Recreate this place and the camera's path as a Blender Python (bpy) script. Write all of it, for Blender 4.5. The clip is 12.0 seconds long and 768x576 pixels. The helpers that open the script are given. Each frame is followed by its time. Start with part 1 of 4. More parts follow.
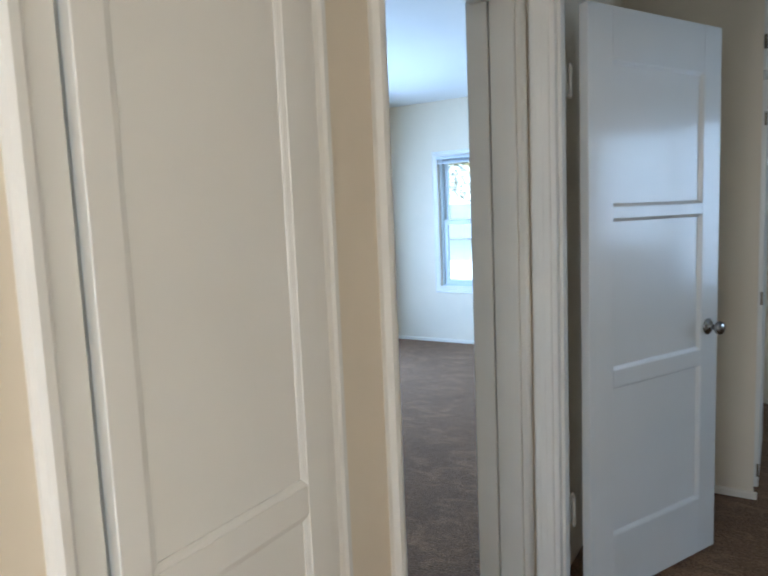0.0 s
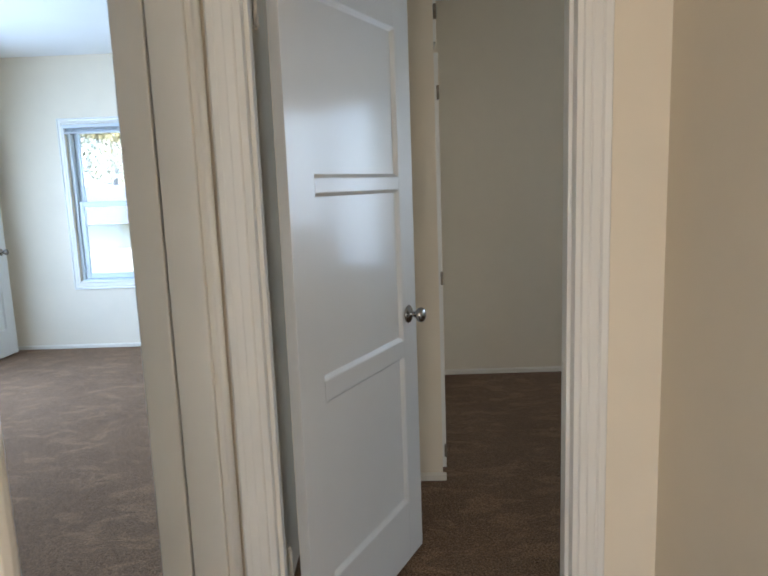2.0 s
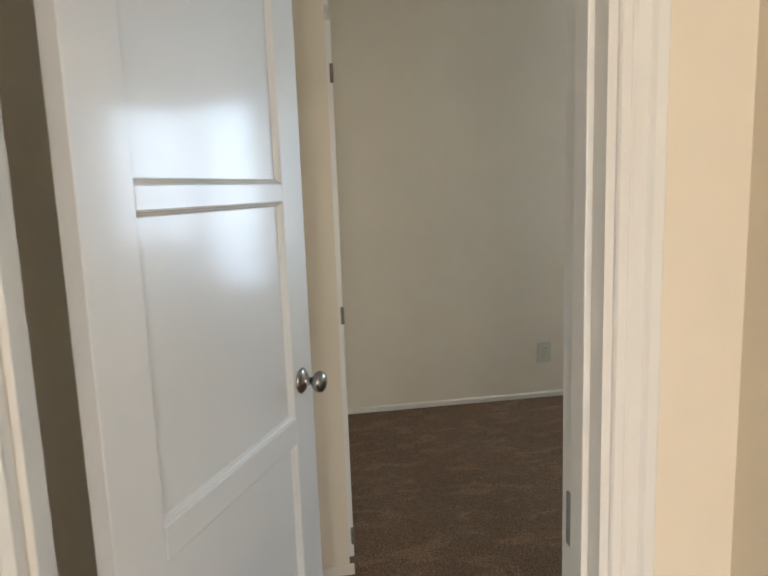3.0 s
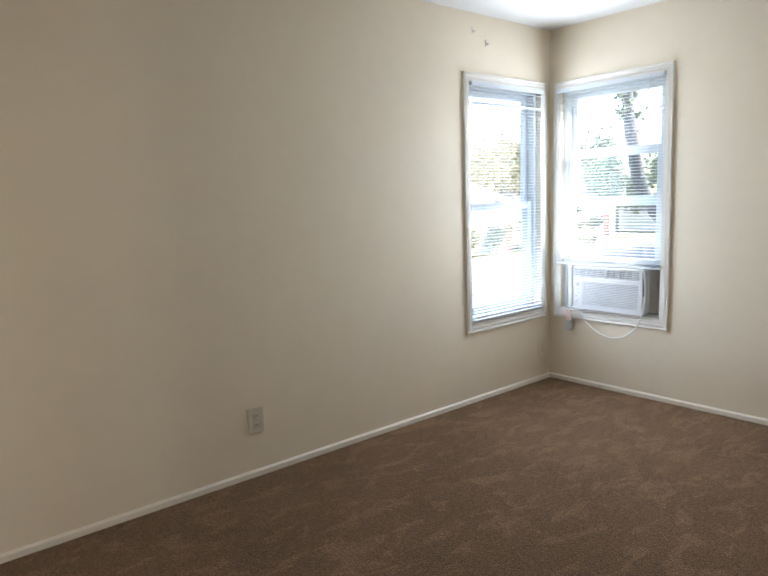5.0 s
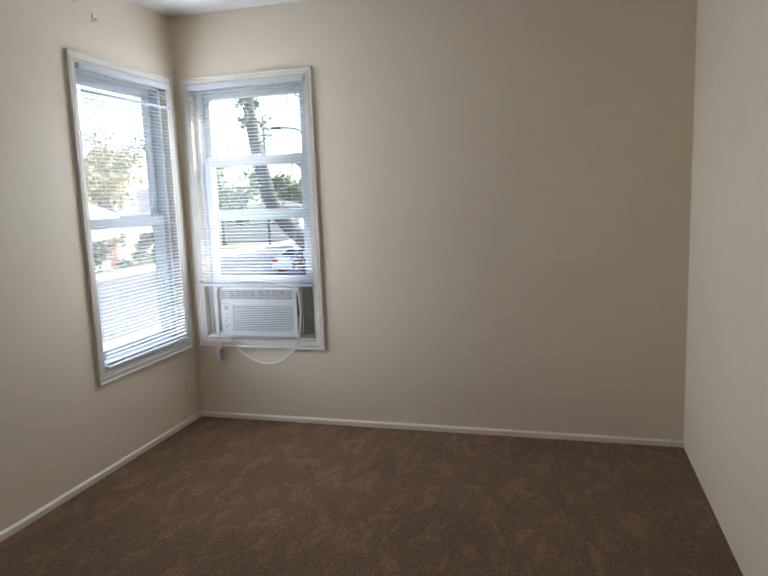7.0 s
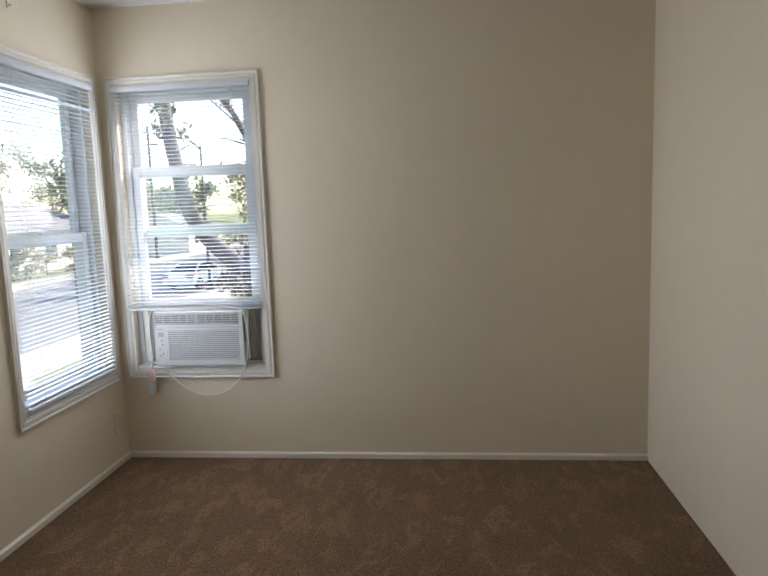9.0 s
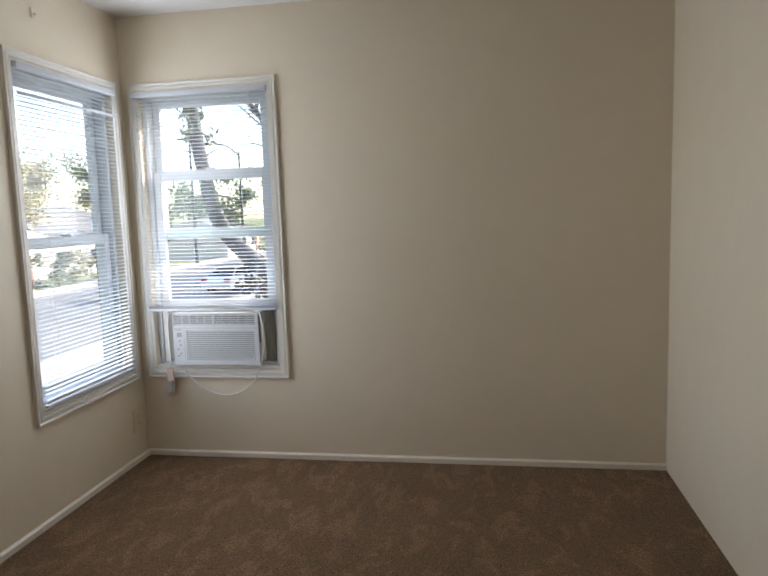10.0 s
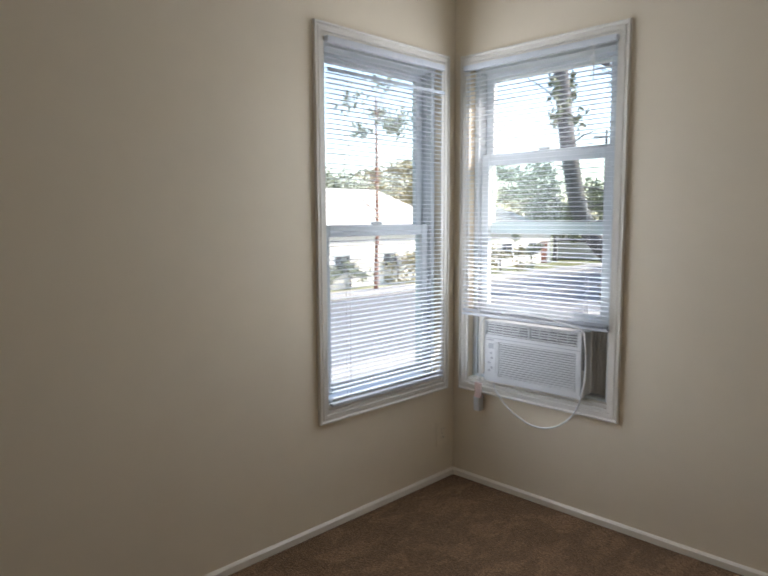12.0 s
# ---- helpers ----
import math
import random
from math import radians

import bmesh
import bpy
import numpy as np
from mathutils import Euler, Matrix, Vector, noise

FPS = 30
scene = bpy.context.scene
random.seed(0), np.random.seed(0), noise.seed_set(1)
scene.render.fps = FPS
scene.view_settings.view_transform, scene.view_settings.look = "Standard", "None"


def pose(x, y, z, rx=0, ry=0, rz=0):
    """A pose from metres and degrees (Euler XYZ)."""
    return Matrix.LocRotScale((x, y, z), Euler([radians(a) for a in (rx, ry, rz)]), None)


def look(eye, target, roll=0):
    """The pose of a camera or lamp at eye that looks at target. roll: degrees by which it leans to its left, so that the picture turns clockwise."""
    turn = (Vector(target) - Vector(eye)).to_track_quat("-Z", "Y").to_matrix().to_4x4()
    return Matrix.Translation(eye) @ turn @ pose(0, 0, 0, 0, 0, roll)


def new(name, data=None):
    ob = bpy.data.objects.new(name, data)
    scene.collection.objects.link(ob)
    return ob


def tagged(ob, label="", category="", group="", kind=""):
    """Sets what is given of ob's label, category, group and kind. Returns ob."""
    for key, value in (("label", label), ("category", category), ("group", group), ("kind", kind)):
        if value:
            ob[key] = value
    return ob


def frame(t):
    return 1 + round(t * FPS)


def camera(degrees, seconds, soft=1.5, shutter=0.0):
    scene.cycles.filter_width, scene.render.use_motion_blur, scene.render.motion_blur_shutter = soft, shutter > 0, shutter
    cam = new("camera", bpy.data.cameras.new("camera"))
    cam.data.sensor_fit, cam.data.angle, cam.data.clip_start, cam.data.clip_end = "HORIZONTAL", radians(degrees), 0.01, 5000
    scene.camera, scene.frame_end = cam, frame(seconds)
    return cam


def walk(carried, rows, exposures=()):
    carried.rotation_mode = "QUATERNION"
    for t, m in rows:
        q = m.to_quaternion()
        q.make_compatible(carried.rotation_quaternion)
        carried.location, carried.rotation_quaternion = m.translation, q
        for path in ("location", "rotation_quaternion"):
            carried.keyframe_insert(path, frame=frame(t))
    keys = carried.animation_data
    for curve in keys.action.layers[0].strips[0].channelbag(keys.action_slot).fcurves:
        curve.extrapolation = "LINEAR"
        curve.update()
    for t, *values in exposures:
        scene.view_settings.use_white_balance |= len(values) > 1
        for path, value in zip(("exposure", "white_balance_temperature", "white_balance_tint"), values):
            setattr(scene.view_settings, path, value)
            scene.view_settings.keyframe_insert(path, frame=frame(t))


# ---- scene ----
PATH = [
    (0, (5.042, -3.93, 1.402), (3.357, -4.984, 1.178), -2.4),
    (0.5, (4.972, -4.052, 1.383), (3.107, -4.73, 1.129), -2.3),
    (1, (4.922, -4.129, 1.378), (2.986, -4.529, 1.079), -2.2),
    (1.5, (4.812, -4.158, 1.361), (2.849, -4.372, 1.046), -2.1),
    (2, (4.525, -4.198, 1.372), (2.551, -4.245, 1.058), -2.1),
    (2.5, (4.188, -4.209, 1.36), (2.216, -4.093, 1.05), -2.1),
    (2.7, (4.046, -4.203, 1.367), (2.078, -4.018, 1.059), -2.1),
    (4.3, (3.146, -4.17, 1.399), (1.403, -3.227, 1.125), -1.7),
    (4.5, (3.07, -4.137, 1.401), (1.381, -3.1, 1.131), -1.8),
    (5, (2.902, -4.085, 1.416), (1.384, -2.813, 1.14), -2.0),
    (5.5, (2.77, -4.052, 1.441), (1.463, -2.564, 1.159), -2.0),
    (6, (2.684, -3.971, 1.449), (1.617, -2.304, 1.162), -2.2),
    (6.5, (2.55, -3.824, 1.437), (1.744, -2.017, 1.149), -2.2),
    (7, (2.371, -3.688, 1.429), (1.83, -1.783, 1.146), -2.1),
    (7.5, (2.147, -3.593, 1.43), (1.805, -1.642, 1.157), -2.0),
    (9.5, (1.95, -3.526, 1.454), (1.741, -1.553, 1.204), -2.0),
    (10, (2.082, -3.514, 1.431), (1.757, -1.555, 1.196), -1.9),
    (10.5, (2.18, -3.403, 1.407), (1.672, -1.482, 1.178), -1.6),
    (11, (2.208, -3.191, 1.401), (1.443, -1.356, 1.179), -1.2),
    (11.5, (2.19, -2.955, 1.393), (1.114, -1.284, 1.175), -0.8),
    (12, (2.131, -2.669, 1.387), (0.728, -1.26, 1.174), -0.3),
]
cam = camera(61.9, 12.0, soft=1.8, shutter=0.2)
walk(cam, [(t, look(eye, target, roll)) for t, eye, target, roll in PATH],
     exposures=[(0.0, 3.35, 5150, 10), (1.0, 3.4, 5450, 12), (1.5, 3.42, 5550, 12), (2.0, 3.45, 5800, 13), (2.7, 4.02, 5950, 13), (4.3, 4.15, 6500, 17), (5.5, 3.9, 6450, 18), (6.5, 3.5, 6500, 19),
                (7.5, 3.3, 6750, 21), (9.5, 3.2, 6900, 21), (11.0, 3.2, 6900, 21), (12.0, 3.0, 6900, 21)])

# ---- world and sun ----
SUN_AZ, SUN_EL = 50.0, 40.0      # degrees from +x towards +y, and above the horizon
world = bpy.data.worlds.new("sky")
scene.world = world
world.use_nodes = True
wn = world.node_tree
sky = wn.nodes.new("ShaderNodeTexSky")
sky.sky_type, sky.sun_disc = "NISHITA", False
sky.sun_elevation, sky.sun_rotation = radians(SUN_EL), radians(90 - SUN_AZ)
wn.links.new(sky.outputs[0], wn.nodes["Background"].inputs[0])
wn.nodes["Background"].inputs[1].default_value = 0.055
sun = new("sun", bpy.data.lights.new("sun", "SUN"))
sun.data.energy, sun.data.angle, sun.data.color = 1.35, radians(0.6), (1.0, 0.95, 0.87)
sd = Vector((math.cos(radians(SUN_AZ)) * math.cos(radians(SUN_EL)), math.sin(radians(SUN_AZ)) * math.cos(radians(SUN_EL)), math.sin(radians(SUN_EL))))
sun.matrix_world = look(sd * 30, (0, 0, 0))



def area_lamp(name, eye, target, sx, sy, watts, color):
    lamp = new(name, bpy.data.lights.new(name, "AREA"))
    lamp.data.shape, lamp.data.size, lamp.data.size_y = "RECTANGLE", sx, sy
    lamp.data.energy, lamp.data.color = watts, color
    lamp.matrix_world = look(eye, target)
    return lamp


# skylight that falls in at the two bedroom windows
area_lamp("skylight_west", (0.040, -0.50, 1.36), (3.0, -0.50, 1.22), 0.75, 1.56, 1.95, (0.74, 0.88, 1.0))
area_lamp("skylight_north", (0.486, -0.040, 1.56), (0.486, -3.0, 1.42), 0.75, 1.14, 1.5, (0.74, 0.88, 1.0))
# added lamp in an unseen opening at the hall's far end
area_lamp("unseen_hall_light", (9.62, -4.11, 1.25), (5.0, -4.11, 1.2), 0.85, 1.9, 2.6, (1.0, 0.94, 0.85))
# added lamp in an unseen side opening, brightens the hall walls
area_lamp("unseen_side_light", (5.95, -4.66, 1.10), (5.30, -3.4, 1.05), 0.70, 1.9, 3.0, (1.0, 0.95, 0.88))
# added bluish lamp in an unseen opening of the other bedroom
area_lamp("unseen_far_light", (0.7, -7.83, 1.3), (0.7, -6.0, 1.0), 1.6, 1.5, 11.0, (0.54, 0.74, 1.0))

# ---- materials ----
def material(name, color, rough=0.5, metal=0.0, var=0.08, scale=3.0, bump=0.0, bump_scale=80.0, coat=0.0, grain=0.0, grain_scale=200.0):
    m = bpy.data.materials.new(name)
    m.use_nodes = True
    n, l = m.node_tree.nodes, m.node_tree.links
    b = n["Principled BSDF"]
    b.inputs["Roughness"].default_value, b.inputs["Metallic"].default_value = rough, metal
    b.inputs["Coat Weight"].default_value, b.inputs["Coat Roughness"].default_value = coat, 0.11
    co = n.new("ShaderNodeTexCoord")
    big = n.new("ShaderNodeTexNoise")
    big.inputs["Scale"].default_value, big.inputs["Detail"].default_value = scale, 5
    l.new(co.outputs["Object"], big.inputs["Vector"])
    ramp = n.new("ShaderNodeValToRGB")
    c = Vector(color)
    ramp.color_ramp.elements[0].position, ramp.color_ramp.elements[1].position = 0.3, 0.7
    ramp.color_ramp.elements[0].color = (*(c * (1 - var)), 1)
    ramp.color_ramp.elements[1].color = (*(c * (1 + var)), 1)
    l.new(big.outputs["Fac"], ramp.inputs["Fac"])
    out = ramp.outputs["Color"]
    if grain:
        g = n.new("ShaderNodeTexNoise")
        g.inputs["Scale"].default_value, g.inputs["Detail"].default_value = grain_scale, 3
        l.new(co.outputs["Object"], g.inputs["Vector"])
        gr = n.new("ShaderNodeMapRange")
        gr.inputs["From Min"].default_value, gr.inputs["From Max"].default_value = 0.3, 0.7
        gr.inputs["To Min"].default_value, gr.inputs["To Max"].default_value = 1 - grain, 1 + grain
        l.new(g.outputs["Fac"], gr.inputs["Value"])
        mx = n.new("ShaderNodeVectorMath")
        mx.operation = "MULTIPLY"
        l.new(out, mx.inputs[0])
        l.new(gr.outputs[0], mx.inputs[1])
        out = mx.outputs[0]
    l.new(out, b.inputs["Base Color"])
    if bump:
        fine = n.new("ShaderNodeTexNoise")
        fine.inputs["Scale"].default_value, fine.inputs["Detail"].default_value = bump_scale, 4
        l.new(co.outputs["Object"], fine.inputs["Vector"])
        bp = n.new("ShaderNodeBump")
        bp.inputs["Strength"].default_value, bp.inputs["Distance"].default_value = bump, 0.004
        l.new(fine.outputs["Fac"], bp.inputs["Height"])
        l.new(bp.outputs[0], b.inputs["Normal"])
    return m


def glass_material():
    m = bpy.data.materials.new("window_glass")
    m.use_nodes = True
    n, l = m.node_tree.nodes, m.node_tree.links
    n.remove(n["Principled BSDF"])
    tr, gl, mix, fr = n.new("ShaderNodeBsdfTransparent"), n.new("ShaderNodeBsdfGlossy"), n.new("ShaderNodeMixShader"), n.new("ShaderNodeMapRange")
    lw = n.new("ShaderNodeLayerWeight")
    pw = n.new("ShaderNodeMath")
    pw.operation, pw.inputs[1].default_value = "POWER", 4.0
    l.new(lw.outputs["Facing"], pw.inputs[0])
    l.new(pw.outputs[0], fr.inputs["Value"])
    fr.inputs["To Min"].default_value, fr.inputs["To Max"].default_value = 0.025, 0.6
    tr.inputs[0].default_value = (0.93, 0.97, 0.96, 1)
    gl.inputs["Roughness"].default_value = 0.02
    l.new(fr.outputs[0], mix.inputs[0])
    l.new(tr.outputs[0], mix.inputs[1])
    l.new(gl.outputs[0], mix.inputs[2])
    l.new(mix.outputs[0], n["Material Output"].inputs["Surface"])
    return m


def carpet_material():
    m = material("brown_carpet", (0.200, 0.121, 0.068), rough=0.95, var=0.10, scale=2.2, grain=0.6, grain_scale=120.0)
    n, l = m.node_tree.nodes, m.node_tree.links
    b = n["Principled BSDF"]
    b.inputs["Specular IOR Level"].default_value = 0.1
    b.inputs["Sheen Weight"].default_value, b.inputs["Sheen Roughness"].default_value = 0.30, 0.4
    b.inputs["Sheen Tint"].default_value = (0.72, 0.52, 0.40, 1)
    co = n.new("ShaderNodeTexCoord")
    # brushed pile: patches in which the tufts lean another way
    warp = n.new("ShaderNodeTexNoise")
    warp.inputs["Scale"].default_value, warp.inputs["Detail"].default_value, warp.inputs["Distortion"].default_value = 10.0, 9, 0.9
    turned = n.new("ShaderNodeMapping")
    turned.inputs["Rotation"].default_value, turned.inputs["Scale"].default_value = (0, 0, radians(24)), (1.0, 0.5, 1.0)
    l.new(co.outputs["Object"], turned.inputs["Vector"])
    l.new(turned.outputs[0], warp.inputs["Vector"])
    edge = n.new("ShaderNodeMapRange")
    edge.interpolation_type = "SMOOTHSTEP"
    edge.inputs["From Min"].default_value, edge.inputs["From Max"].default_value = 0.52, 0.61
    edge.inputs["To Min"].default_value, edge.inputs["To Max"].default_value = 0.93, 1.26
    l.new(warp.outputs["Fac"], edge.inputs["Value"])
    mx = n.new("ShaderNodeVectorMath")
    mx.operation = "MULTIPLY"
    old = b.inputs["Base Color"].links[0].from_socket
    l.new(old, mx.inputs[0])
    l.new(edge.outputs[0], mx.inputs[1])
    l.new(mx.outputs[0], b.inputs["Base Color"])
    # flecks of pile caught the other way
    fleck = n.new("ShaderNodeTexNoise")
    fleck.inputs["Scale"].default_value, fleck.inputs["Detail"].default_value, fleck.inputs["Roughness"].default_value = 34, 5, 0.65
    l.new(co.outputs["Object"], fleck.inputs["Vector"])
    lift = n.new("ShaderNodeMapRange")
    lift.inputs["From Min"].default_value, lift.inputs["From Max"].default_value = 0.40, 0.68
    lift.inputs["To Min"].default_value, lift.inputs["To Max"].default_value = 0.92, 1.18
    l.new(fleck.outputs["Fac"], lift.inputs["Value"])
    my = n.new("ShaderNodeVectorMath")
    my.operation = "MULTIPLY"
    l.new(mx.outputs[0], my.inputs[0])
    l.new(lift.outputs[0], my.inputs[1])
    l.new(my.outputs[0], b.inputs["Base Color"])
    tuft = n.new("ShaderNodeTexVoronoi")
    tuft.inputs["Scale"].default_value = 170
    l.new(co.outputs["Object"], tuft.inputs["Vector"])
    clump = n.new("ShaderNodeTexNoise")
    clump.inputs["Scale"].default_value, clump.inputs["Detail"].default_value = 150, 3
    l.new(co.outputs["Object"], clump.inputs["Vector"])
    add = n.new("ShaderNodeMath")
    l.new(tuft.outputs["Distance"], add.inputs[0])
    l.new(clump.outputs["Fac"], add.inputs[1])
    bp = n.new("ShaderNodeBump")
    bp.inputs["Strength"].default_value, bp.inputs["Distance"].default_value = 0.9, 0.008
    l.new(add.outputs[0], bp.inputs["Height"])
    l.new(bp.outputs[0], b.inputs["Normal"])
    return m


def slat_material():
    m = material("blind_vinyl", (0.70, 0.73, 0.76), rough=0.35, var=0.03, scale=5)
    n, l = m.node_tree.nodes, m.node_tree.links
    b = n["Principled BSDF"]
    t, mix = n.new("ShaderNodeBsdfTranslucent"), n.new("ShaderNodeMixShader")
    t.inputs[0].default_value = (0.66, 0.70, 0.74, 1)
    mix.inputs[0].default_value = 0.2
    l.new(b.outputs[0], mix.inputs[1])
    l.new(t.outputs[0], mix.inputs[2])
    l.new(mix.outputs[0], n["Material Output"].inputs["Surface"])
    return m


PAINT = material("cream_wall_paint", (0.79, 0.69, 0.535), rough=0.6, var=0.02, scale=1.3, bump=0.06, bump_scale=45, grain=0.012, grain_scale=9)
CEILING = material("white_ceiling_paint", (0.78, 0.77, 0.74), rough=0.75, var=0.02, scale=1.5, bump=0.05, bump_scale=60)
TRIM = material("cream_gloss_trim", (0.79, 0.755, 0.685), rough=0.32, var=0.025, scale=4, bump=0.02, bump_scale=18)
SKIRTING = material("cream_baseboard_paint", (0.77, 0.70, 0.59), rough=0.4, var=0.04, scale=5, bump=0.03, bump_scale=20)
DOOR = material("glossy_white_door_paint", (0.74, 0.735, 0.71), rough=0.34, var=0.025, scale=3, bump=0.05, bump_scale=14, coat=0.55)
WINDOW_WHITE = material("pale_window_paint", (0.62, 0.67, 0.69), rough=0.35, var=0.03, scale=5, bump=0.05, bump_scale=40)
CARPET = carpet_material()
GLASS = glass_material()
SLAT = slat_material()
# slat vinyl darkened to grey: the fallen slat's shade as colour
SHADED_SLAT = material("shaded_slat_vinyl", (0.36, 0.40, 0.44), rough=0.45, var=0.04, scale=6)
METAL = material("dark_nickel", (0.36, 0.34, 0.32), rough=0.22, metal=1.0, var=0.08, scale=30)
PAINTED_HINGE = material("painted_hinge", (0.62, 0.58, 0.5), rough=0.4, var=0.12, scale=40)
WORN_METAL = material("worn_hinge_metal", (0.22, 0.18, 0.13), rough=0.5, metal=0.6, var=0.3, scale=60)
PLASTIC = material("white_appliance_plastic", (0.60, 0.61, 0.61), rough=0.4, var=0.02, scale=8)
# dark grey standing for the shade in vent gaps and the side grip
RECESS_DARK = material("dark_recess_fill", (0.16, 0.16, 0.17), rough=0.6, var=0.1, scale=20)
GREY_PLASTIC = material("grey_plastic", (0.35, 0.36, 0.38), rough=0.45, var=0.06, scale=20)
ACCORDION = material("pleated_vinyl", (0.60, 0.58, 0.54), rough=0.5, var=0.06, scale=12)
CORD = material("white_cord", (0.72, 0.72, 0.7), rough=0.45, var=0.03)
PINK = material("pink_paper_tag", (0.74, 0.55, 0.49), rough=0.7, var=0.08, scale=30)
ALMOND = material("almond_plate", (0.62, 0.57, 0.45), rough=0.35, var=0.02)
DARK = material("dark_slot", (0.02, 0.02, 0.02), rough=0.7, var=0.1)


# ---- mesh helpers ----
def finish(name, bm, mat, parent=None, label=""):
    bmesh.ops.recalc_face_normals(bm, faces=bm.faces)
    me = bpy.data.meshes.new(name)
    bm.to_mesh(me)
    bm.free()
    me.materials.append(mat)
    ob = new(name, me)
    if parent is not None:
        ob.parent = parent
    if label:
        ob["label"] = label
    return ob


def part(name, bm, mat, parent, label=""):
    return finish(name, bm, mat, parent, label)


def empty(name, label, category, group="", kind="", m=None):
    ob = new(name)
    ob.empty_display_size = 0.1
    if m is not None:
        ob.matrix_world = m
    return tagged(ob, label, category, group, kind)


def boxes(*pairs, bevel=0.0, seg=2):
    bm = bmesh.new()
    for lo, hi in pairs:
        r = bmesh.ops.create_cube(bm, size=1.0)
        for v in r["verts"]:
            v.co = Vector([(lo[i] + hi[i]) / 2 + v.co[i] * (hi[i] - lo[i]) for i in range(3)])
    if bevel:
        bmesh.ops.bevel(bm, geom=list(bm.edges), offset=bevel, segments=seg, affect="EDGES", profile=0.6)
    return bm


def tube(points, radius, sides=8, closed_ends=True):
    bm = bmesh.new()
    pts = [Vector(p) for p in points]
    rad = radius if isinstance(radius, (list, tuple)) else [radius] * len(pts)
    rings = []
    for i, p in enumerate(pts):
        d = (pts[min(i + 1, len(pts) - 1)] - pts[max(i - 1, 0)]).normalized()
        u = d.cross(Vector((0.31, 0.2, 0.93))).normalized()
        w = d.cross(u)
        rings.append([bm.verts.new(p + (u * math.cos(k * math.tau / sides) + w * math.sin(k * math.tau / sides)) * rad[i]) for k in range(sides)])
    for a, b in zip(rings, rings[1:]):
        for k in range(sides):
            f = bm.faces.new((a[k], a[(k + 1) % sides], b[(k + 1) % sides], b[k]))
            f.smooth = True
    if closed_ends:
        bm.faces.new(rings[0][::-1])
        bm.faces.new(rings[-1])
    return bm


def smooth_path(keys, n=8):
    """Catmull-Rom through a few points."""
    k = [Vector(p) for p in keys]
    k = [2 * k[0] - k[1]] + k + [2 * k[-1] - k[-2]]
    out = []
    for i in range(1, len(k) - 2):
        for j in range(n):
            s = j / n
            out.append(0.5 * (2 * k[i] + (k[i + 1] - k[i - 1]) * s + (2 * k[i - 1] - 5 * k[i] + 4 * k[i + 1] - k[i + 2]) * s * s
                              + (3 * k[i] - k[i - 1] - 3 * k[i + 1] + k[i + 2]) * s ** 3))
    return out + [k[-2]]


def lathe(profile, sides=20):
    """Rings of (radius, height) about z."""
    bm = bmesh.new()
    rings = [[bm.verts.new((r * math.cos(k * math.tau / sides), r * math.sin(k * math.tau / sides), h)) for k in range(sides)] for r, h in profile]
    for a, b in zip(rings, rings[1:]):
        for k in range(sides):
            bm.faces.new((a[k], a[(k + 1) % sides], b[(k + 1) % sides], b[k])).smooth = True
    bm.faces.new(rings[0][::-1])
    bm.faces.new(rings[-1])
    return bm


def wall(name, axis, lo, hi, a0, a1, z0, z1, openings, mat, label):
    """A solid wall across axis ('x' or 'y') from lo to hi, along the other axis a0..a1, with openings (a0, a1, z0, z1) cut through."""
    A = sorted({a0, a1, *[o[0] for o in openings], *[o[1] for o in openings]})
    Z = sorted({z0, z1, *[o[2] for o in openings], *[o[3] for o in openings]})
    solid = {}
    for i in range(len(A) - 1):
        for j in range(len(Z) - 1):
            ca, cz = (A[i] + A[i + 1]) / 2, (Z[j] + Z[j + 1]) / 2
            solid[i, j] = not any(o[0] < ca < o[1] and o[2] < cz < o[3] for o in openings)
    bm = bmesh.new()
    at = lambda a, z, d: bm.verts.new((d, a, z) if axis == "x" else (a, d, z))
    for (i, j), s in solid.items():
        if not s:
            continue
        p, q, r, t = A[i], A[i + 1], Z[j], Z[j + 1]
        for d in (lo, hi):
            bm.faces.new((at(p, r, d), at(q, r, d), at(q, t, d), at(p, t, d)))
        for di, dj, e in ((-1, 0, ((p, r), (p, t))), (1, 0, ((q, r), (q, t))), (0, -1, ((p, r), (q, r))), (0, 1, ((p, t), (q, t)))):
            if not solid.get((i + di, j + dj), False):
                (ea, ez), (fa, fz) = e
                bm.faces.new((at(ea, ez, lo), at(fa, fz, lo), at(fa, fz, hi), at(ea, ez, hi)))
    bmesh.ops.remove_doubles(bm, verts=bm.verts, dist=1e-5)
    return tagged(finish(name, bm, mat), label, "wall", kind="structure")


def moulding(profile, start, end, place, mitre_start=0.0, mitre_end=0.0, side=(1, 0)):
    """A strip with the cross-section profile [(out, proud), ...] from start to end, points (a, z) in the wall's plane.
    'out' is measured along side; the mitre slides an end along the strip by that share of 'out'."""
    bm = bmesh.new()
    s, e = Vector(start), Vector(end)
    d = (e - s).normalized()
    n = Vector(side)
    ring = []
    for base, m in ((s, -mitre_start), (e, mitre_end)):
        ring.append([bm.verts.new(place(*(base + n * o + d * (o * m)), p)) for o, p in profile])
    k = len(profile)
    for i in range(k):
        bm.faces.new((ring[0][i], ring[0][(i + 1) % k], ring[1][(i + 1) % k], ring[1][i]))
    bm.faces.new(ring[0][::-1])
    bm.faces.new(ring[1])
    return bm


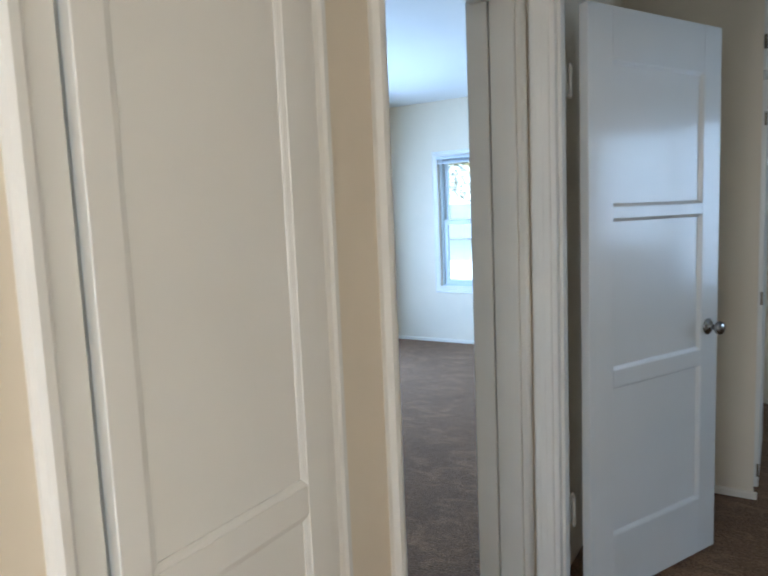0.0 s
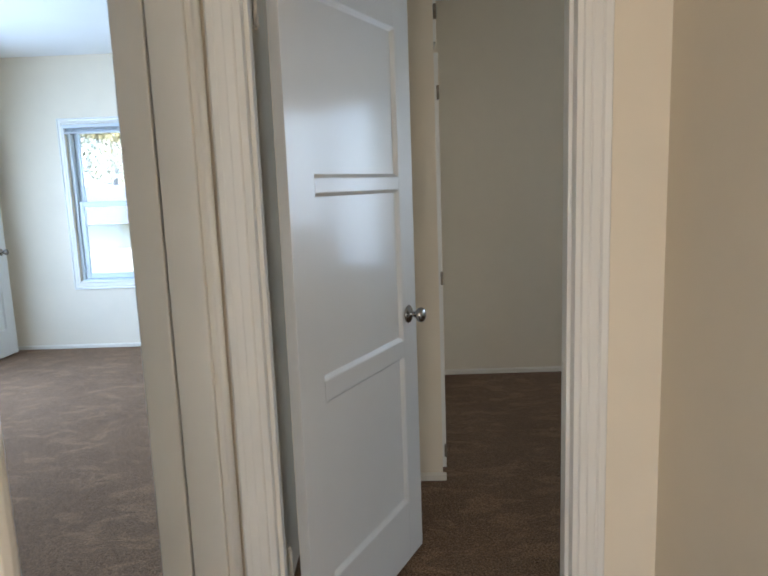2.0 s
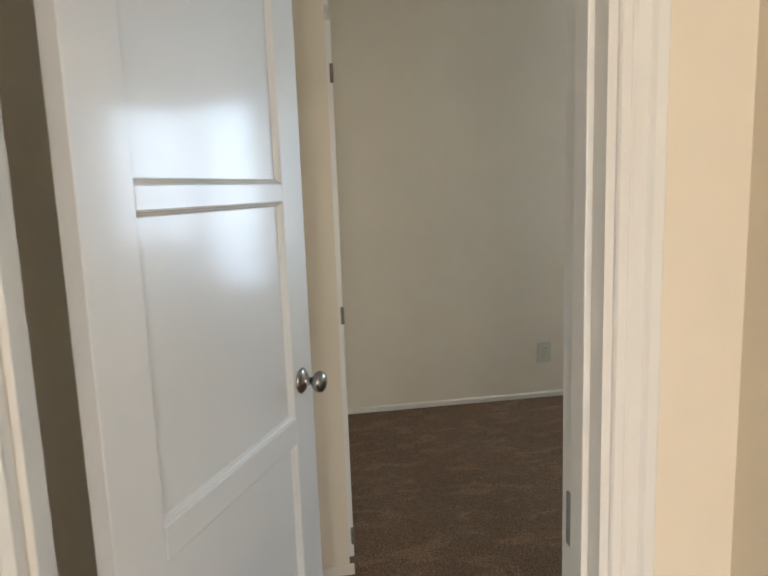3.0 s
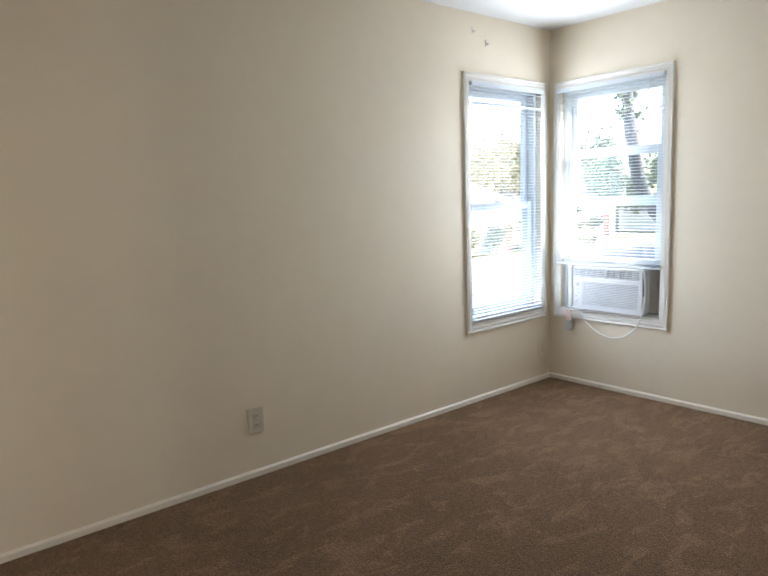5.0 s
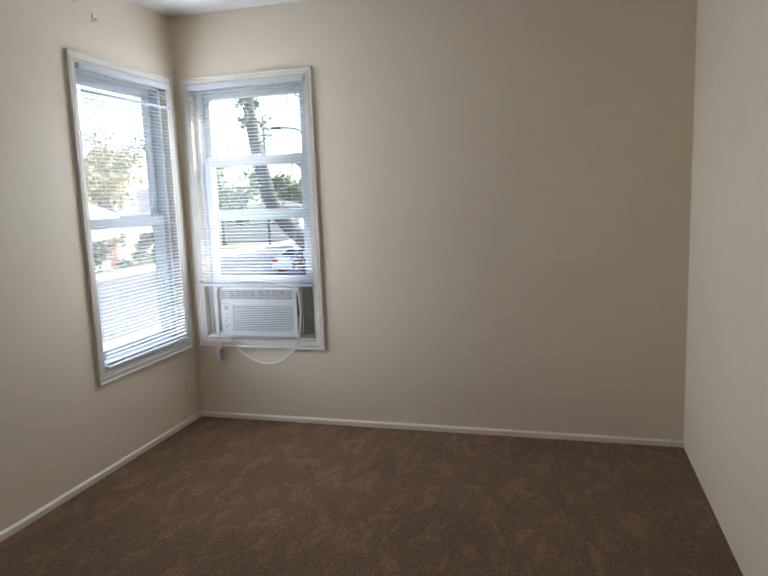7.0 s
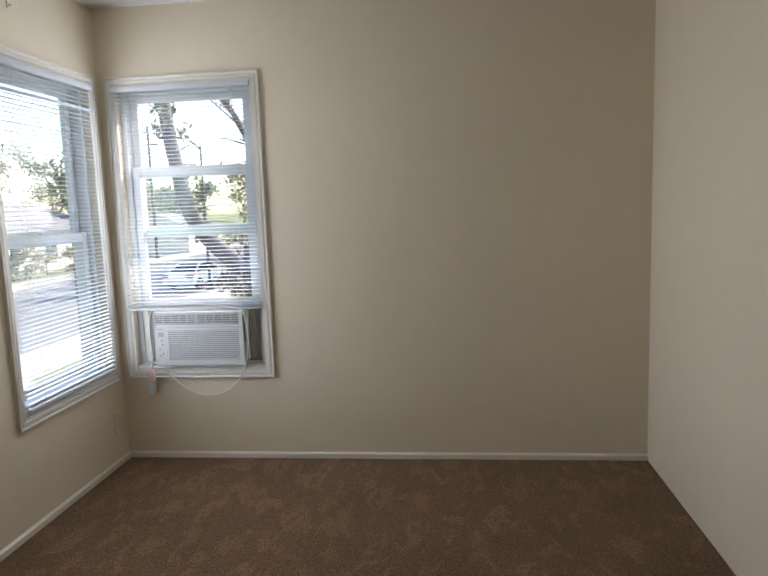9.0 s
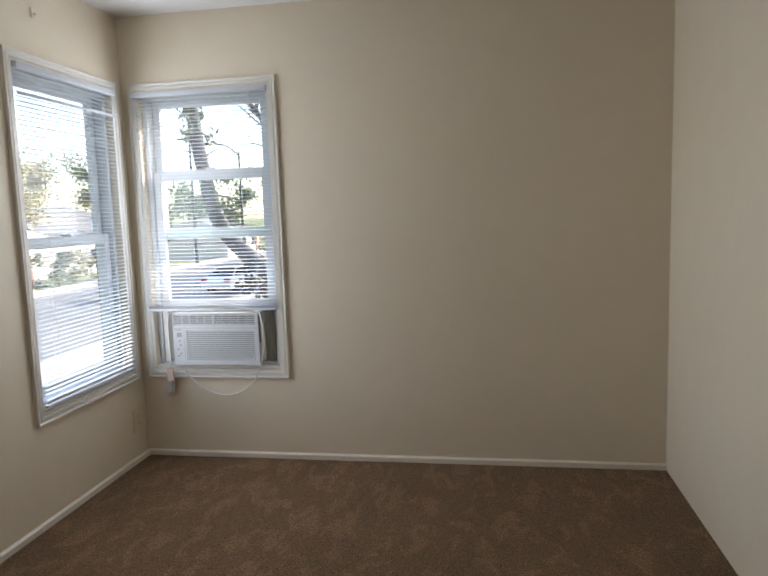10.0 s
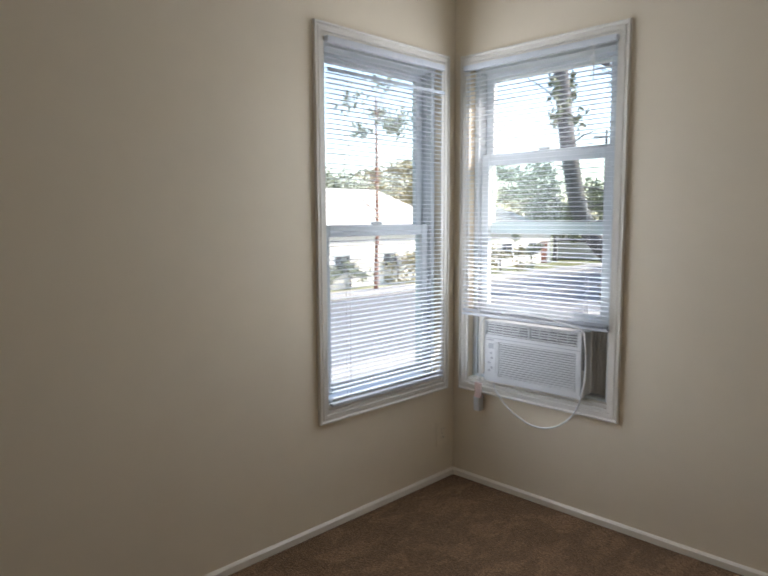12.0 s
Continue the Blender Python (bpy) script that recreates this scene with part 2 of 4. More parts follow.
WINDOW_CASING = [(0, 0), (0, 0.007), (0.004, 0.009), (0.015, 0.009), (0.019, 0.0145), (0.033, 0.0145), (0.037, 0.009), (0.043, 0.010), (0.047, 0.018), (0.053, 0.018), (0.055, 0.015), (0.055, 0)]
DOOR_CASING = [(0, 0), (0, 0.010), (0.003, 0.013), (0.014, 0.013), (0.017, 0.0118), (0.021, 0.0145), (0.036, 0.0145), (0.039, 0.0132), (0.044, 0.018), (0.057, 0.019), (0.060, 0.016), (0.060, 0)]
PLAIN_CASING = [(0, 0), (0, 0.012), (0.009, 0.013), (0.014, 0.020), (0.026, 0.023), (0.038, 0.021), (0.044, 0.014), (0.047, 0.010), (0.047, 0)]
WORN_CASING = [(0, 0), (0, 0.009), (0.004, 0.0125), (0.021, 0.0135), (0.024, 0.0125), (0.041, 0.0135), (0.044, 0.0150), (0.055, 0.0155), (0.060, 0.012), (0.060, 0)]
CUPBOARD_CASING = [(0, 0), (0, 0.009), (0.036, 0.010), (0.040, 0.018), (0.046, 0.0225), (0.057, 0.0225), (0.063, 0.016), (0.066, 0.008), (0.066, 0)]
BASE = [(0, 0), (0, 0.016), (0.026, 0.015), (0.029, 0.011), (0.033, 0.005), (0.034, 0)]
COVE = [(0, 0), (0.0, 0.05), (0.006, 0.032), (0.018, 0.018), (0.032, 0.006), (0.05, 0.0)]


def baseboard(a, b, normal, name="baseboard"):
    """Low painted baseboard on the floor from a to b (x, y); normal points into the room."""
    n, s, e = Vector(normal), Vector(a), Vector(b)
    bm = bmesh.new()
    rings = [[bm.verts.new((q.x + n.x * p, q.y + n.y * p, o + 0.001)) for o, p in BASE] for q in (s, e)]
    k = len(BASE)
    for i in range(k):
        bm.faces.new((rings[0][i], rings[0][(i + 1) % k], rings[1][(i + 1) % k], rings[1][i]))
    bm.faces.new(rings[0][::-1])
    bm.faces.new(rings[1])
    return tagged(finish(name, bm, SKIRTING), "low cream painted baseboard along the carpet", "baseboard", kind="structure")


# ---- the large structure ----
CEIL = 2.58
GROUND = -0.6
tagged(finish("floor", boxes(((-0.15, -4.62, -0.2), (9.7, 0.15, 0.0)), ((-1.30, -7.9, -0.2), (9.7, -4.62, 0.0))), CARPET), "brown cut-pile carpet with brushed vacuum marks", "carpet", kind="structure")
tagged(finish("ceiling", boxes(((-1.30, -7.9, CEIL), (9.7, 0.15, CEIL + 0.15))), CEILING), "plain white painted ceiling", "ceiling", kind="structure")

W1 = (-0.885, -0.118, 0.545, 2.15)      # west window, along y
W2 = (0.10, 0.872, 0.543, 2.15)       # north window, along x
W3 = (-7.08, -6.10, 0.60, 2.00)      # window of the other room, along y
WALL_LABEL = "smooth cream painted interior wall"
wall("wall_north", "y", 0.0, 0.15, -0.15, 3.11, -0.2, CEIL, [W2], PAINT, WALL_LABEL)
wall("wall_west", "x", -0.15, 0.0, -4.62, 0.0, -0.2, CEIL, [W1], PAINT, WALL_LABEL)
wall("wall_east", "x", 3.01, 3.11, -4.61, 0.0, 0.0, CEIL, [(-4.53, -3.79, 0.0, 2.06)], PAINT, WALL_LABEL)
wall("wall_south", "y", -4.75, -4.61, -1.30, 9.55, 0.0, CEIL, [(3.14, 3.92, 0.0, 2.06), (4.195, 4.615, 0.10, 2.0), (5.53, 6.37, 0.0, 2.06)], PAINT, WALL_LABEL)
wall("wall_closet_end", "x", 1.60, 1.685, -4.61, -4.02, 0.0, CEIL, [], PAINT, "narrow cream painted closet end wall")
wall("wall_hall_north", "y", -3.61, -3.50, 3.11, 9.55, 0.0, CEIL, [], PAINT, WALL_LABEL)
wall("wall_hall_end", "x", 9.55, 9.7, -4.75, -3.50, -0.2, CEIL, [(-4.55, -3.68, 0.25, 2.2)], PAINT, WALL_LABEL)
wall("wall_far_west", "x", -1.30, -1.17, -7.75, -4.75, -0.2, CEIL, [W3], PAINT, "pale painted wall of the other bedroom")
wall("wall_far_south", "y", -7.9, -7.75, -1.30, 5.2, -0.2, CEIL, [(-0.12, 1.52, 0.5, 2.1)], PAINT, "pale painted wall of the other bedroom")
wall("wall_far_east", "x", 5.1, 5.2, -7.75, -4.75, -0.2, CEIL, [], PAINT, "pale painted wall of the other bedroom")
# shallow cupboard space behind the hall cupboard door
tagged(finish("cupboard_back", boxes(((4.15, -5.2, 0.0), (4.66, -5.16, 2.1))), PAINT), "plain back of the hall cupboard", "wall", kind="structure")

# unseen dark skin, added so the outer walls bounce little light onto the trunk
DARK_SKIN = material("dark_bounce_absorber", (0.06, 0.055, 0.05), rough=0.8, var=0.15, scale=4)
wall("wall_added_skin_north", "y", 0.153, 0.17, -0.17, 9.7, -2.9, CEIL, [W2], DARK_SKIN, "added dark skin that soaks up bounced light")
wall("wall_added_skin_west", "x", -0.17, -0.153, -4.62, 0.153, -2.9, CEIL, [W1], DARK_SKIN, "added dark skin that soaks up bounced light")

# baseboards
baseboard((0.0, -4.0), (0.0, -0.016), (1, 0))
baseboard((0.0, 0.0), (3.01, 0.0), (0, -1))
baseboard((1.685, -4.61), (1.685, -4.004), (1, 0))
baseboard((-1.17, -4.75), (-1.17, -7.75), (1, 0))
baseboard((3.11, -3.61), (9.55, -3.61), (0, -1))

NORTH = lambda a, z, p: (a, -p, z)
WEST = lambda a, z, p: (p, a, z)
FARWEST = lambda a, z, p: (-1.17 + p, a, z)
HALL_WEST = lambda a, z, p: (3.11 + p, a, z)
HALL_SOUTH = lambda a, z, p: (a, -4.61 + p, z)


def casing_four(o, place, parent, profile=WINDOW_CASING):
    a0, a1, z0, z1 = o
    part("casing", moulding(profile, (a0, z0), (a0, z1), place, 1, 1, (-1, 0)), TRIM, parent)
    part("casing", moulding(profile, (a1, z0), (a1, z1), place, 1, 1, (1, 0)), TRIM, parent)
    part("casing", moulding(profile, (a0, z1), (a1, z1), place, 1, 1, (0, 1)), TRIM, parent)
    part("casing", moulding(profile, (a0, z0), (a1, z0), place, 1, 1, (0, -1)), TRIM, parent)


def casing_three(o, place, parent, profile, left=True, right=True):
    a0, a1, z0, z1 = o
    if left:
        part("casing", moulding(profile, (a0, z0), (a0, z1), place, 0, 1, (-1, 0)), TRIM, parent)
    if right:
        part("casing", moulding(profile, (a1, z0), (a1, z1), place, 0, 1, (1, 0)), TRIM, parent)
    part("casing", moulding(profile, (a0, z1), (a1, z1), place, 1 if left else 0, 1 if right else 0, (0, 1)), TRIM, parent)


def ring(a0, a1, z0, z1, left, right, bottom, top, p0, p1, place, bevel=0.003):
    """Four bars round a pane, from depth p0 to p1."""
    bars = []
    for lo, hi in (((a0, z0), (a0 + left, z1)), ((a1 - right, z0), (a1, z1)), ((a0 + left, z0), (a1 - right, z0 + bottom)), ((a0 + left, z1 - top), (a1 - right, z1))):
        p, q = place(*lo, p0), place(*hi, p1)
        bars.append((tuple(map(min, p, q)), tuple(map(max, p, q))))
    return boxes(*bars, bevel=bevel, seg=1)


def slab(a0, a1, z0, z1, p0, p1, place, bevel=0.0):
    p, q = place(a0, z0, p0), place(a1, z1, p1)
    return boxes((tuple(map(min, p, q)), tuple(map(max, p, q))), bevel=bevel)


def hung_window(name, o, place, meet, raised, label):
    """A double-hung window: frame, two sashes with panes. raised: (bottom, top) of the inner sash."""
    a0, a1, z0, z1 = o
    w = empty(name, label, "window", kind="structure")
    casing_four(o, place, w)
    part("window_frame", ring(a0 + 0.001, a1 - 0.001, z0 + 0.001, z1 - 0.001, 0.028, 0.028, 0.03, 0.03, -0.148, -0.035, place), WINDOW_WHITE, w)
    b0, b1 = a0 + 0.030, a1 - 0.030
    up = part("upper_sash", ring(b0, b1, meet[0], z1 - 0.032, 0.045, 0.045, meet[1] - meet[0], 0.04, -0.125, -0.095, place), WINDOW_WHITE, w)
    pane = part("pane", slab(b0 + 0.044, b1 - 0.044, meet[1] - 0.001, z1 - 0.073, -0.112, -0.108, place), GLASS, up)
    pane.visible_shadow = False
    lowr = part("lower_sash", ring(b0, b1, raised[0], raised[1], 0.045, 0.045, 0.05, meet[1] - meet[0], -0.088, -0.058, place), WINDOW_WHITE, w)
    pane = part("pane", slab(b0 + 0.044, b1 - 0.044, raised[0] + 0.049, raised[1] - 0.049, -0.075, -0.071, place), GLASS, lowr)
    pane.visible_shadow = False
    c = (a0 + a1) / 2
    part("sash_lock", slab(c - 0.03, c + 0.03, raised[1] + 0.001, raised[1] + 0.014, -0.088, -0.066, place, bevel=0.004), WINDOW_WHITE, w, "small white sash lock")
    part("stool", slab(a0 + 0.001, a1 - 0.001, z0 + 0.002, z0 + 0.018, -0.034, 0.004, place, bevel=0.003), TRIM, w)
    return w


hung_window("window_1", W1, WEST, (1.31, 1.362), (0.592, 1.362), "white double-hung window with stepped cream casing")
hung_window("window_2", W2, NORTH, (1.314, 1.371), (0.895, 1.712), "white double-hung window with raised lower sash over an air conditioner")
hung_window("window_3", W3, FARWEST, (1.28, 1.33), (0.632, 1.33), "white double-hung window of the other bedroom")


# ---- blinds ----
def slat_mesh(length, width=0.025):
    bm = bmesh.new()
    rows = []
    for i in range(5):
        s = (i / 4 - 0.5)
        x, z = s * width, 0.0016 * (1 - 4 * s * s)
        rows.append([bm.verts.new((e, x, z)) for e in (0, length)])
    for a, b in zip(rows, rows[1:]):
        bm.faces.new((a[0], a[1], b[1], b[0])).smooth = True
    under = [[bm.verts.new(v.co - Vector((0, 0, 0.0007))) for v in r] for r in rows]
    for a, b in zip(under, under[1:]):
        bm.faces.new((b[0], b[1], a[1], a[0])).smooth = True
    for r, u in ((rows[0], under[0]), (rows[-1], under[-1])):
        bm.faces.new((r[0], u[0], u[1], r[1]))
    me = bpy.data.meshes.new("slat")
    bm.to_mesh(me)
    bm.free()
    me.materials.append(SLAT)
    return me


def mini_blind(m, length, drop, label, step=0.0208, stack=0, tilt=2.5, jitter=0.6, seed=3, dropped=None):
    """Local x along the headrail, -y into the room, z up; the origin is the headrail's top left."""
    rnd = random.Random(seed)
    b = empty("window_blind", label, "blind", group="mini blinds", m=m)
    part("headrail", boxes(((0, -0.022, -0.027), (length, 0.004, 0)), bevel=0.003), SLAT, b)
    me = slat_mesh(length - 0.008)
    levels = []
    z = -0.045
    while z > -drop + 0.03 + stack * 0.0045:
        levels.append((z, tilt + rnd.uniform(-jitter, jitter) * 4))
        z -= step
    for i in range(stack):
        levels.append((-drop + 0.022 + i * 0.0045, 2.0))
    for i, (z, a) in enumerate(levels):
        s = new("slat", me)
        s.parent = b
        s.matrix_basis = pose(0.004, -0.009, z, a, rnd.uniform(-0.12, 0.12) * jitter, 0)
    part("bottom_rail", boxes(((0.003, -0.022, -drop), (length - 0.003, 0.004, -drop + 0.013)), bevel=0.003), SLAT, b)
    for x in (0.11, length - 0.11):
        for y in (-0.0225, 0.0045):
            part("ladder_cord", tube([(x, y, -0.02), (x, y, -drop + 0.01)], 0.0009, 4), CORD, b)
    if dropped:
        part("fallen_slat", boxes(((0.0, -0.0195, -dropped - 0.009), (length, -0.0145, -dropped + 0.006)), bevel=0.002), SHADED_SLAT, b, "slat turned on edge, its shade put into the grey")
    return b


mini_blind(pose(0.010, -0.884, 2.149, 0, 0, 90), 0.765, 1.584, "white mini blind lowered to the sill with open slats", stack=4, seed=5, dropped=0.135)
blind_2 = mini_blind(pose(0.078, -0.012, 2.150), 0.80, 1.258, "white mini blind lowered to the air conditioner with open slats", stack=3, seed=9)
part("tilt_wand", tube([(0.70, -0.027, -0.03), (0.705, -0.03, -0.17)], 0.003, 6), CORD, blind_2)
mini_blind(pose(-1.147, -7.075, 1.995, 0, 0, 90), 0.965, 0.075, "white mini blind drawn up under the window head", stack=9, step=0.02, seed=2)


# ---- doors ----
def panel_door(name, width, height, panels, thick, label, mat=DOOR, depth=0.013):
    """A slab door with sunk panels on both faces, local x from the hinge, -y is the face shown, z up."""
    d = empty(name, label, "door")
    X = sorted({0.0, width, *[p[0] for p in panels], *[p[1] for p in panels]})
    Z = sorted({0.0, height, *[p[2] for p in panels], *[p[3] for p in panels]})
    bars = []
    x0, x1 = panels[0][0], panels[0][1]
    bars += [((0, -thick, 0), (x0, 0, height)), ((x1, -thick, 0), (width, 0, height))]
    edges = [0.0] + [v for p in sorted(panels, key=lambda p: p[2]) for v in p[2:4]] + [height]
    for lo, hi in zip(edges[::2], edges[1::2]):
        bars.append(((x0, -thick, lo), (x1, 0, hi)))
    names = ["stile", "stile"] + ["rail"] * (len(bars) - 2)
    for nm, (lo, hi) in zip(names, bars):
        part(nm, boxes((lo, hi), bevel=0.0012, seg=1), mat, d)
    for p in panels:
        pn = part("panel", boxes(((p[0] - 0.004, -thick + depth, p[2] - 0.004), (p[1] + 0.004, -depth, p[3] + 0.004))), mat, d)
        # sticking round the panel
        for face in (-1, 1):
            place = (lambda a, z, q: (a, -thick + depth - q, z)) if face < 0 else (lambda a, z, q: (a, -depth + q, z))
            prof = [(0, -0.001), (0, depth - 0.0015), (-0.002, depth - 0.002), (-0.0045, depth * 0.56), (-0.0065, depth * 0.50), (-0.009, 0.0022), (-0.0105, 0.0018), (-0.0115, -0.001)]
            a0, a1, z0, z1 = p
            bm = bmesh.new()
            for s, e, side in (((a0, z0), (a0, z1), (-1, 0)), ((a1, z0), (a1, z1), (1, 0)), ((a0, z1), (a1, z1), (0, 1)), ((a0, z0), (a1, z0), (0, -1))):
                part_bm = moulding(prof, s, e, place, 1, 1, side)
                tmp = bpy.data.meshes.new("tmp")
                part_bm.to_mesh(tmp)
                part_bm.free()
                bm.from_mesh(tmp)
                bpy.data.meshes.remove(tmp)
            part("sticking", bm, mat, pn)
    return d


def door_knob(door, x, z, thick):
    for face in (-1, 1):
        y0 = -thick if face < 0 else 0.0
        k = part("door_knob", lathe([(0.031, 0.0), (0.032, 0.003), (0.026, 0.008), (0.011, 0.011), (0.010, 0.030), (0.016, 0.034), (0.024, 0.040), (0.0265, 0.048), (0.024, 0.057), (0.016, 0.062), (0.004, 0.063)]), METAL, door, "round dark nickel knob")
        k.matrix_basis = Matrix.Translation((x, y0, z)) @ pose(0, 0, 0, 90 if face < 0 else -90)
    part("latch_plate", boxes(((x + 0.062, -thick * 0.75, z - 0.028), (x + 0.0665, -thick * 0.25, z + 0.028)), bevel=0.001), METAL, door)


def hinge(name, at, parent, axis_len=0.09, mat=PAINTED_HINGE, leafs=((-0.03, 0.0), (0.0, 0.03)), normal="y"):
    h = part(name, tube([(at[0], at[1], at[2] - axis_len / 2), (at[0], at[1], at[2] + axis_len / 2)], 0.006, 10), mat, parent)
    for s in (-1, 1):
        part("pin_tip", lathe([(0.002, 0), (0.005, 0.003), (0.004, 0.008), (0.001, 0.011)], 8), mat, h).matrix_basis = Matrix.Translation((at[0], at[1], at[2] + s * (axis_len / 2))) @ pose(0, 0, 0, 0 if s > 0 else 180)
    return h


LEAF_T = 0.035
bed_door = panel_door("bedroom_door", 0.738, 2.03, [(0.120, 0.630, 0.225, 0.765), (0.120, 0.630, 0.825, 1.345), (0.120, 0.630, 1.385, 1.86)], LEAF_T,
                      "glossy white three-panel wooden door standing open", DOOR)
door_knob(bed_door, 0.672, 0.910, LEAF_T)
# hinge corner of the shown face, and the way the leaf points
hx, hy, hang = 2.900, -4.497, 153.8
bed_door.matrix_world = pose(hx, hy, 0.015, 0, 0, hang) @ Matrix.Diagonal((1, -1, 1, 1)) @ pose(0, LEAF_T, 0)

# paint chips and scuffs on the door face
for cx, cz, w, a, y in ((0.34, 1.615, 0.020, 8, -0.0225), (0.30, 1.235, 0.016, 60, -0.0225), (0.165, 1.262, 0.012, 80, -0.0225), (0.170, 1.238, 0.010, 30, -0.0225), (0.33, 1.27, 0.006, 10, -0.0225), (0.20, 1.341, 0.030, 4, -0.0225), (0.38, 1.20, 0.010, 40, -0.0225)):
    chip = part("paint_chip", boxes(((-w / 2, -0.0016, -0.0016), (w * 0.2, 0.0004, 0.0011)), ((-w * 0.1, -0.0010, 0.0002), (w / 2, 0.0004, 0.0022))), PAINTED_HINGE, bed_door)
    chip.matrix_basis = Matrix.Translation((cx, y, cz)) @ pose(0, 0, 0, 0, -a, 0)

# lining, stop and casing of the bedroom doorway
dw = empty("door_1", "cream painted bedroom doorway with fluted casing", "doorway", kind="structure")
part("lining", boxes(((3.004, -4.530, 0.001), (3.116, -4.512, 2.058))), TRIM, dw)
part("lining", boxes(((3.004, -3.808, 0.001), (3.116, -3.790, 2.058))), TRIM, dw)
part("lining", boxes(((3.004, -4.512, 2.040), (3.116, -3.808, 2.058))), TRIM, dw)
part("stop", boxes(((3.050, -4.512, 0.001), (3.085, -4.502, 2.040)), bevel=0.002), TRIM, dw)
part("stop", boxes(((3.050, -3.818, 0.001), (3.085, -3.808, 2.040)), bevel=0.002), TRIM, dw)
part("stop", boxes(((3.050, -4.502, 2.029), (3.085, -3.818, 2.040)), bevel=0.002), TRIM, dw)
casing_three((-4.527, -3.796, 0.001, 2.046), HALL_WEST, dw, DOOR_CASING, left=False)
part("casing", moulding(WORN_CASING, (-4.527, 0.001), (-4.527, 2.046), HALL_WEST, 0, 1, (-1, 0)), TRIM, dw, "casing smoothed by many coats of paint")
casing_three((-4.527, -3.796, 0.001, 2.046), lambda a, z, p: (3.01 - p, a, z), dw, DOOR_CASING)
part("strike_plate", boxes(((3.022, -3.8105, 0.86), (3.046, -3.8070, 0.94))), METAL, dw, "dark metal strike plate")
for z in (1.80, 0.375):
    hinge("door_hinge", (2.952, -4.512, z), dw)
    part("hinge_leaf", boxes(((2.905, -4.528, z - 0.045), (3.004, -4.5245, z + 0.045)), bevel=0.001), PAINTED_HINGE, dw, "painted-over hinge leaf")

# doorway to the other bedroom, in the hall's south wall
dw2 = empty("door_2", "cream painted doorway to the other bedroom", "doorway", kind="structure")
part("lining", boxes(((3.122, -4.756, 0.001), (3.141, -4.604, 2.058)), bevel=0.002), TRIM, dw2)
part("lining", boxes(((3.919, -4.756, 0.001), (3.938, -4.604, 2.058)), bevel=0.002), TRIM, dw2)
part("lining", boxes(((3.141, -4.756, 2.040), (3.919, -4.604, 2.058))), TRIM, dw2)
part("stop", boxes(((3.141, -4.772, 0.001), (3.162, -4.702, 2.040)), bevel=0.004), TRIM, dw2)
part("jamb_board", boxes(((3.141, -4.697, 0.001), (3.160, -4.619, 2.040)), bevel=0.003), TRIM, dw2)
part("stop", boxes(((3.907, -4.756, 0.001), (3.919, -4.688, 2.040)), bevel=0.003), TRIM, dw2)
part("stop", boxes(((3.153, -4.756, 2.028), (3.907, -4.688, 2.040)), bevel=0.003), TRIM, dw2)
part("casing", moulding(PLAIN_CASING, (3.926, 0.001), (3.926, 2.05), HALL_SOUTH, 0, 1, (1, 0)), TRIM, dw2)
part("casing", moulding(PLAIN_CASING, (3.1385, 2.05), (3.926, 2.05), HALL_SOUTH, 0, 1, (0, 1)), TRIM, dw2)
part("bead", tube([(3.132, -4.602, 0.001), (3.132, -4.602, 2.05)], 0.0105, 12), TRIM, dw2, "rounded corner bead")

# hall cupboard
cup = panel_door("cupboard_door", 0.405, 1.88, [(0.055, 0.362, 0.05, 0.808), (0.055, 0.362, 0.858, 1.81)], 0.022,
                 "cream painted linen cupboard door with long sunk panel", TRIM, depth=0.007)
tagged(cup, category="cupboard door")
cup.matrix_world = pose(4.202, -4.606, 0.11) @ Matrix.Diagonal((1, -1, 1, 1)) @ pose(0, 0.0, 0)
frame_4 = empty("cupboard_frame", "cream painted raised casing round the hall cupboard", "casing", kind="structure")
casing_four((4.196, 4.614, 0.101, 1.999), HALL_SOUTH, frame_4, CUPBOARD_CASING)
for z in (1.72, 0.955):
    h = hinge("cupboard_hinge", (4.212, -4.592, z), cup, 0.075, WORN_METAL)
    h.matrix_parent_inverse = cup.matrix_world.inverted()

# closet doors beside the end wall
closet = wall("wall_closet_front", "y", -4.10, -4.03, 0.0, 1.60, 0.0, CEIL, [], PAINT, "plain closet front wall")
cd = empty("closet_door", "cream closet door slightly ajar at its hinges", "closet door")
part("slab", boxes(((0.95, -4.026, 0.055), (1.672, -4.001, 1.925)), bevel=0.002), TRIM, cd)
for z in (1.76, 0.955, 0.14):
    part("closet_hinge", boxes(((1.672, -4.010, z - 0.030), (1.687, -3.999, z + 0.030)), bevel=0.003), WORN_METAL, cd, "worn metal hinge")
cu = empty("closet_upper_door", "cream upper closet door above the tall door", "closet door")
part("slab", boxes(((0.95, -4.026, 1.97), (1.672, -4.007, 2.45)), bevel=0.002), TRIM, cu)
part("closet_hinge", boxes(((1.668, -4.018, 2.06), (1.689, -4.004, 2.12)), bevel=0.003), WORN_METAL, cu, "worn metal hinge")

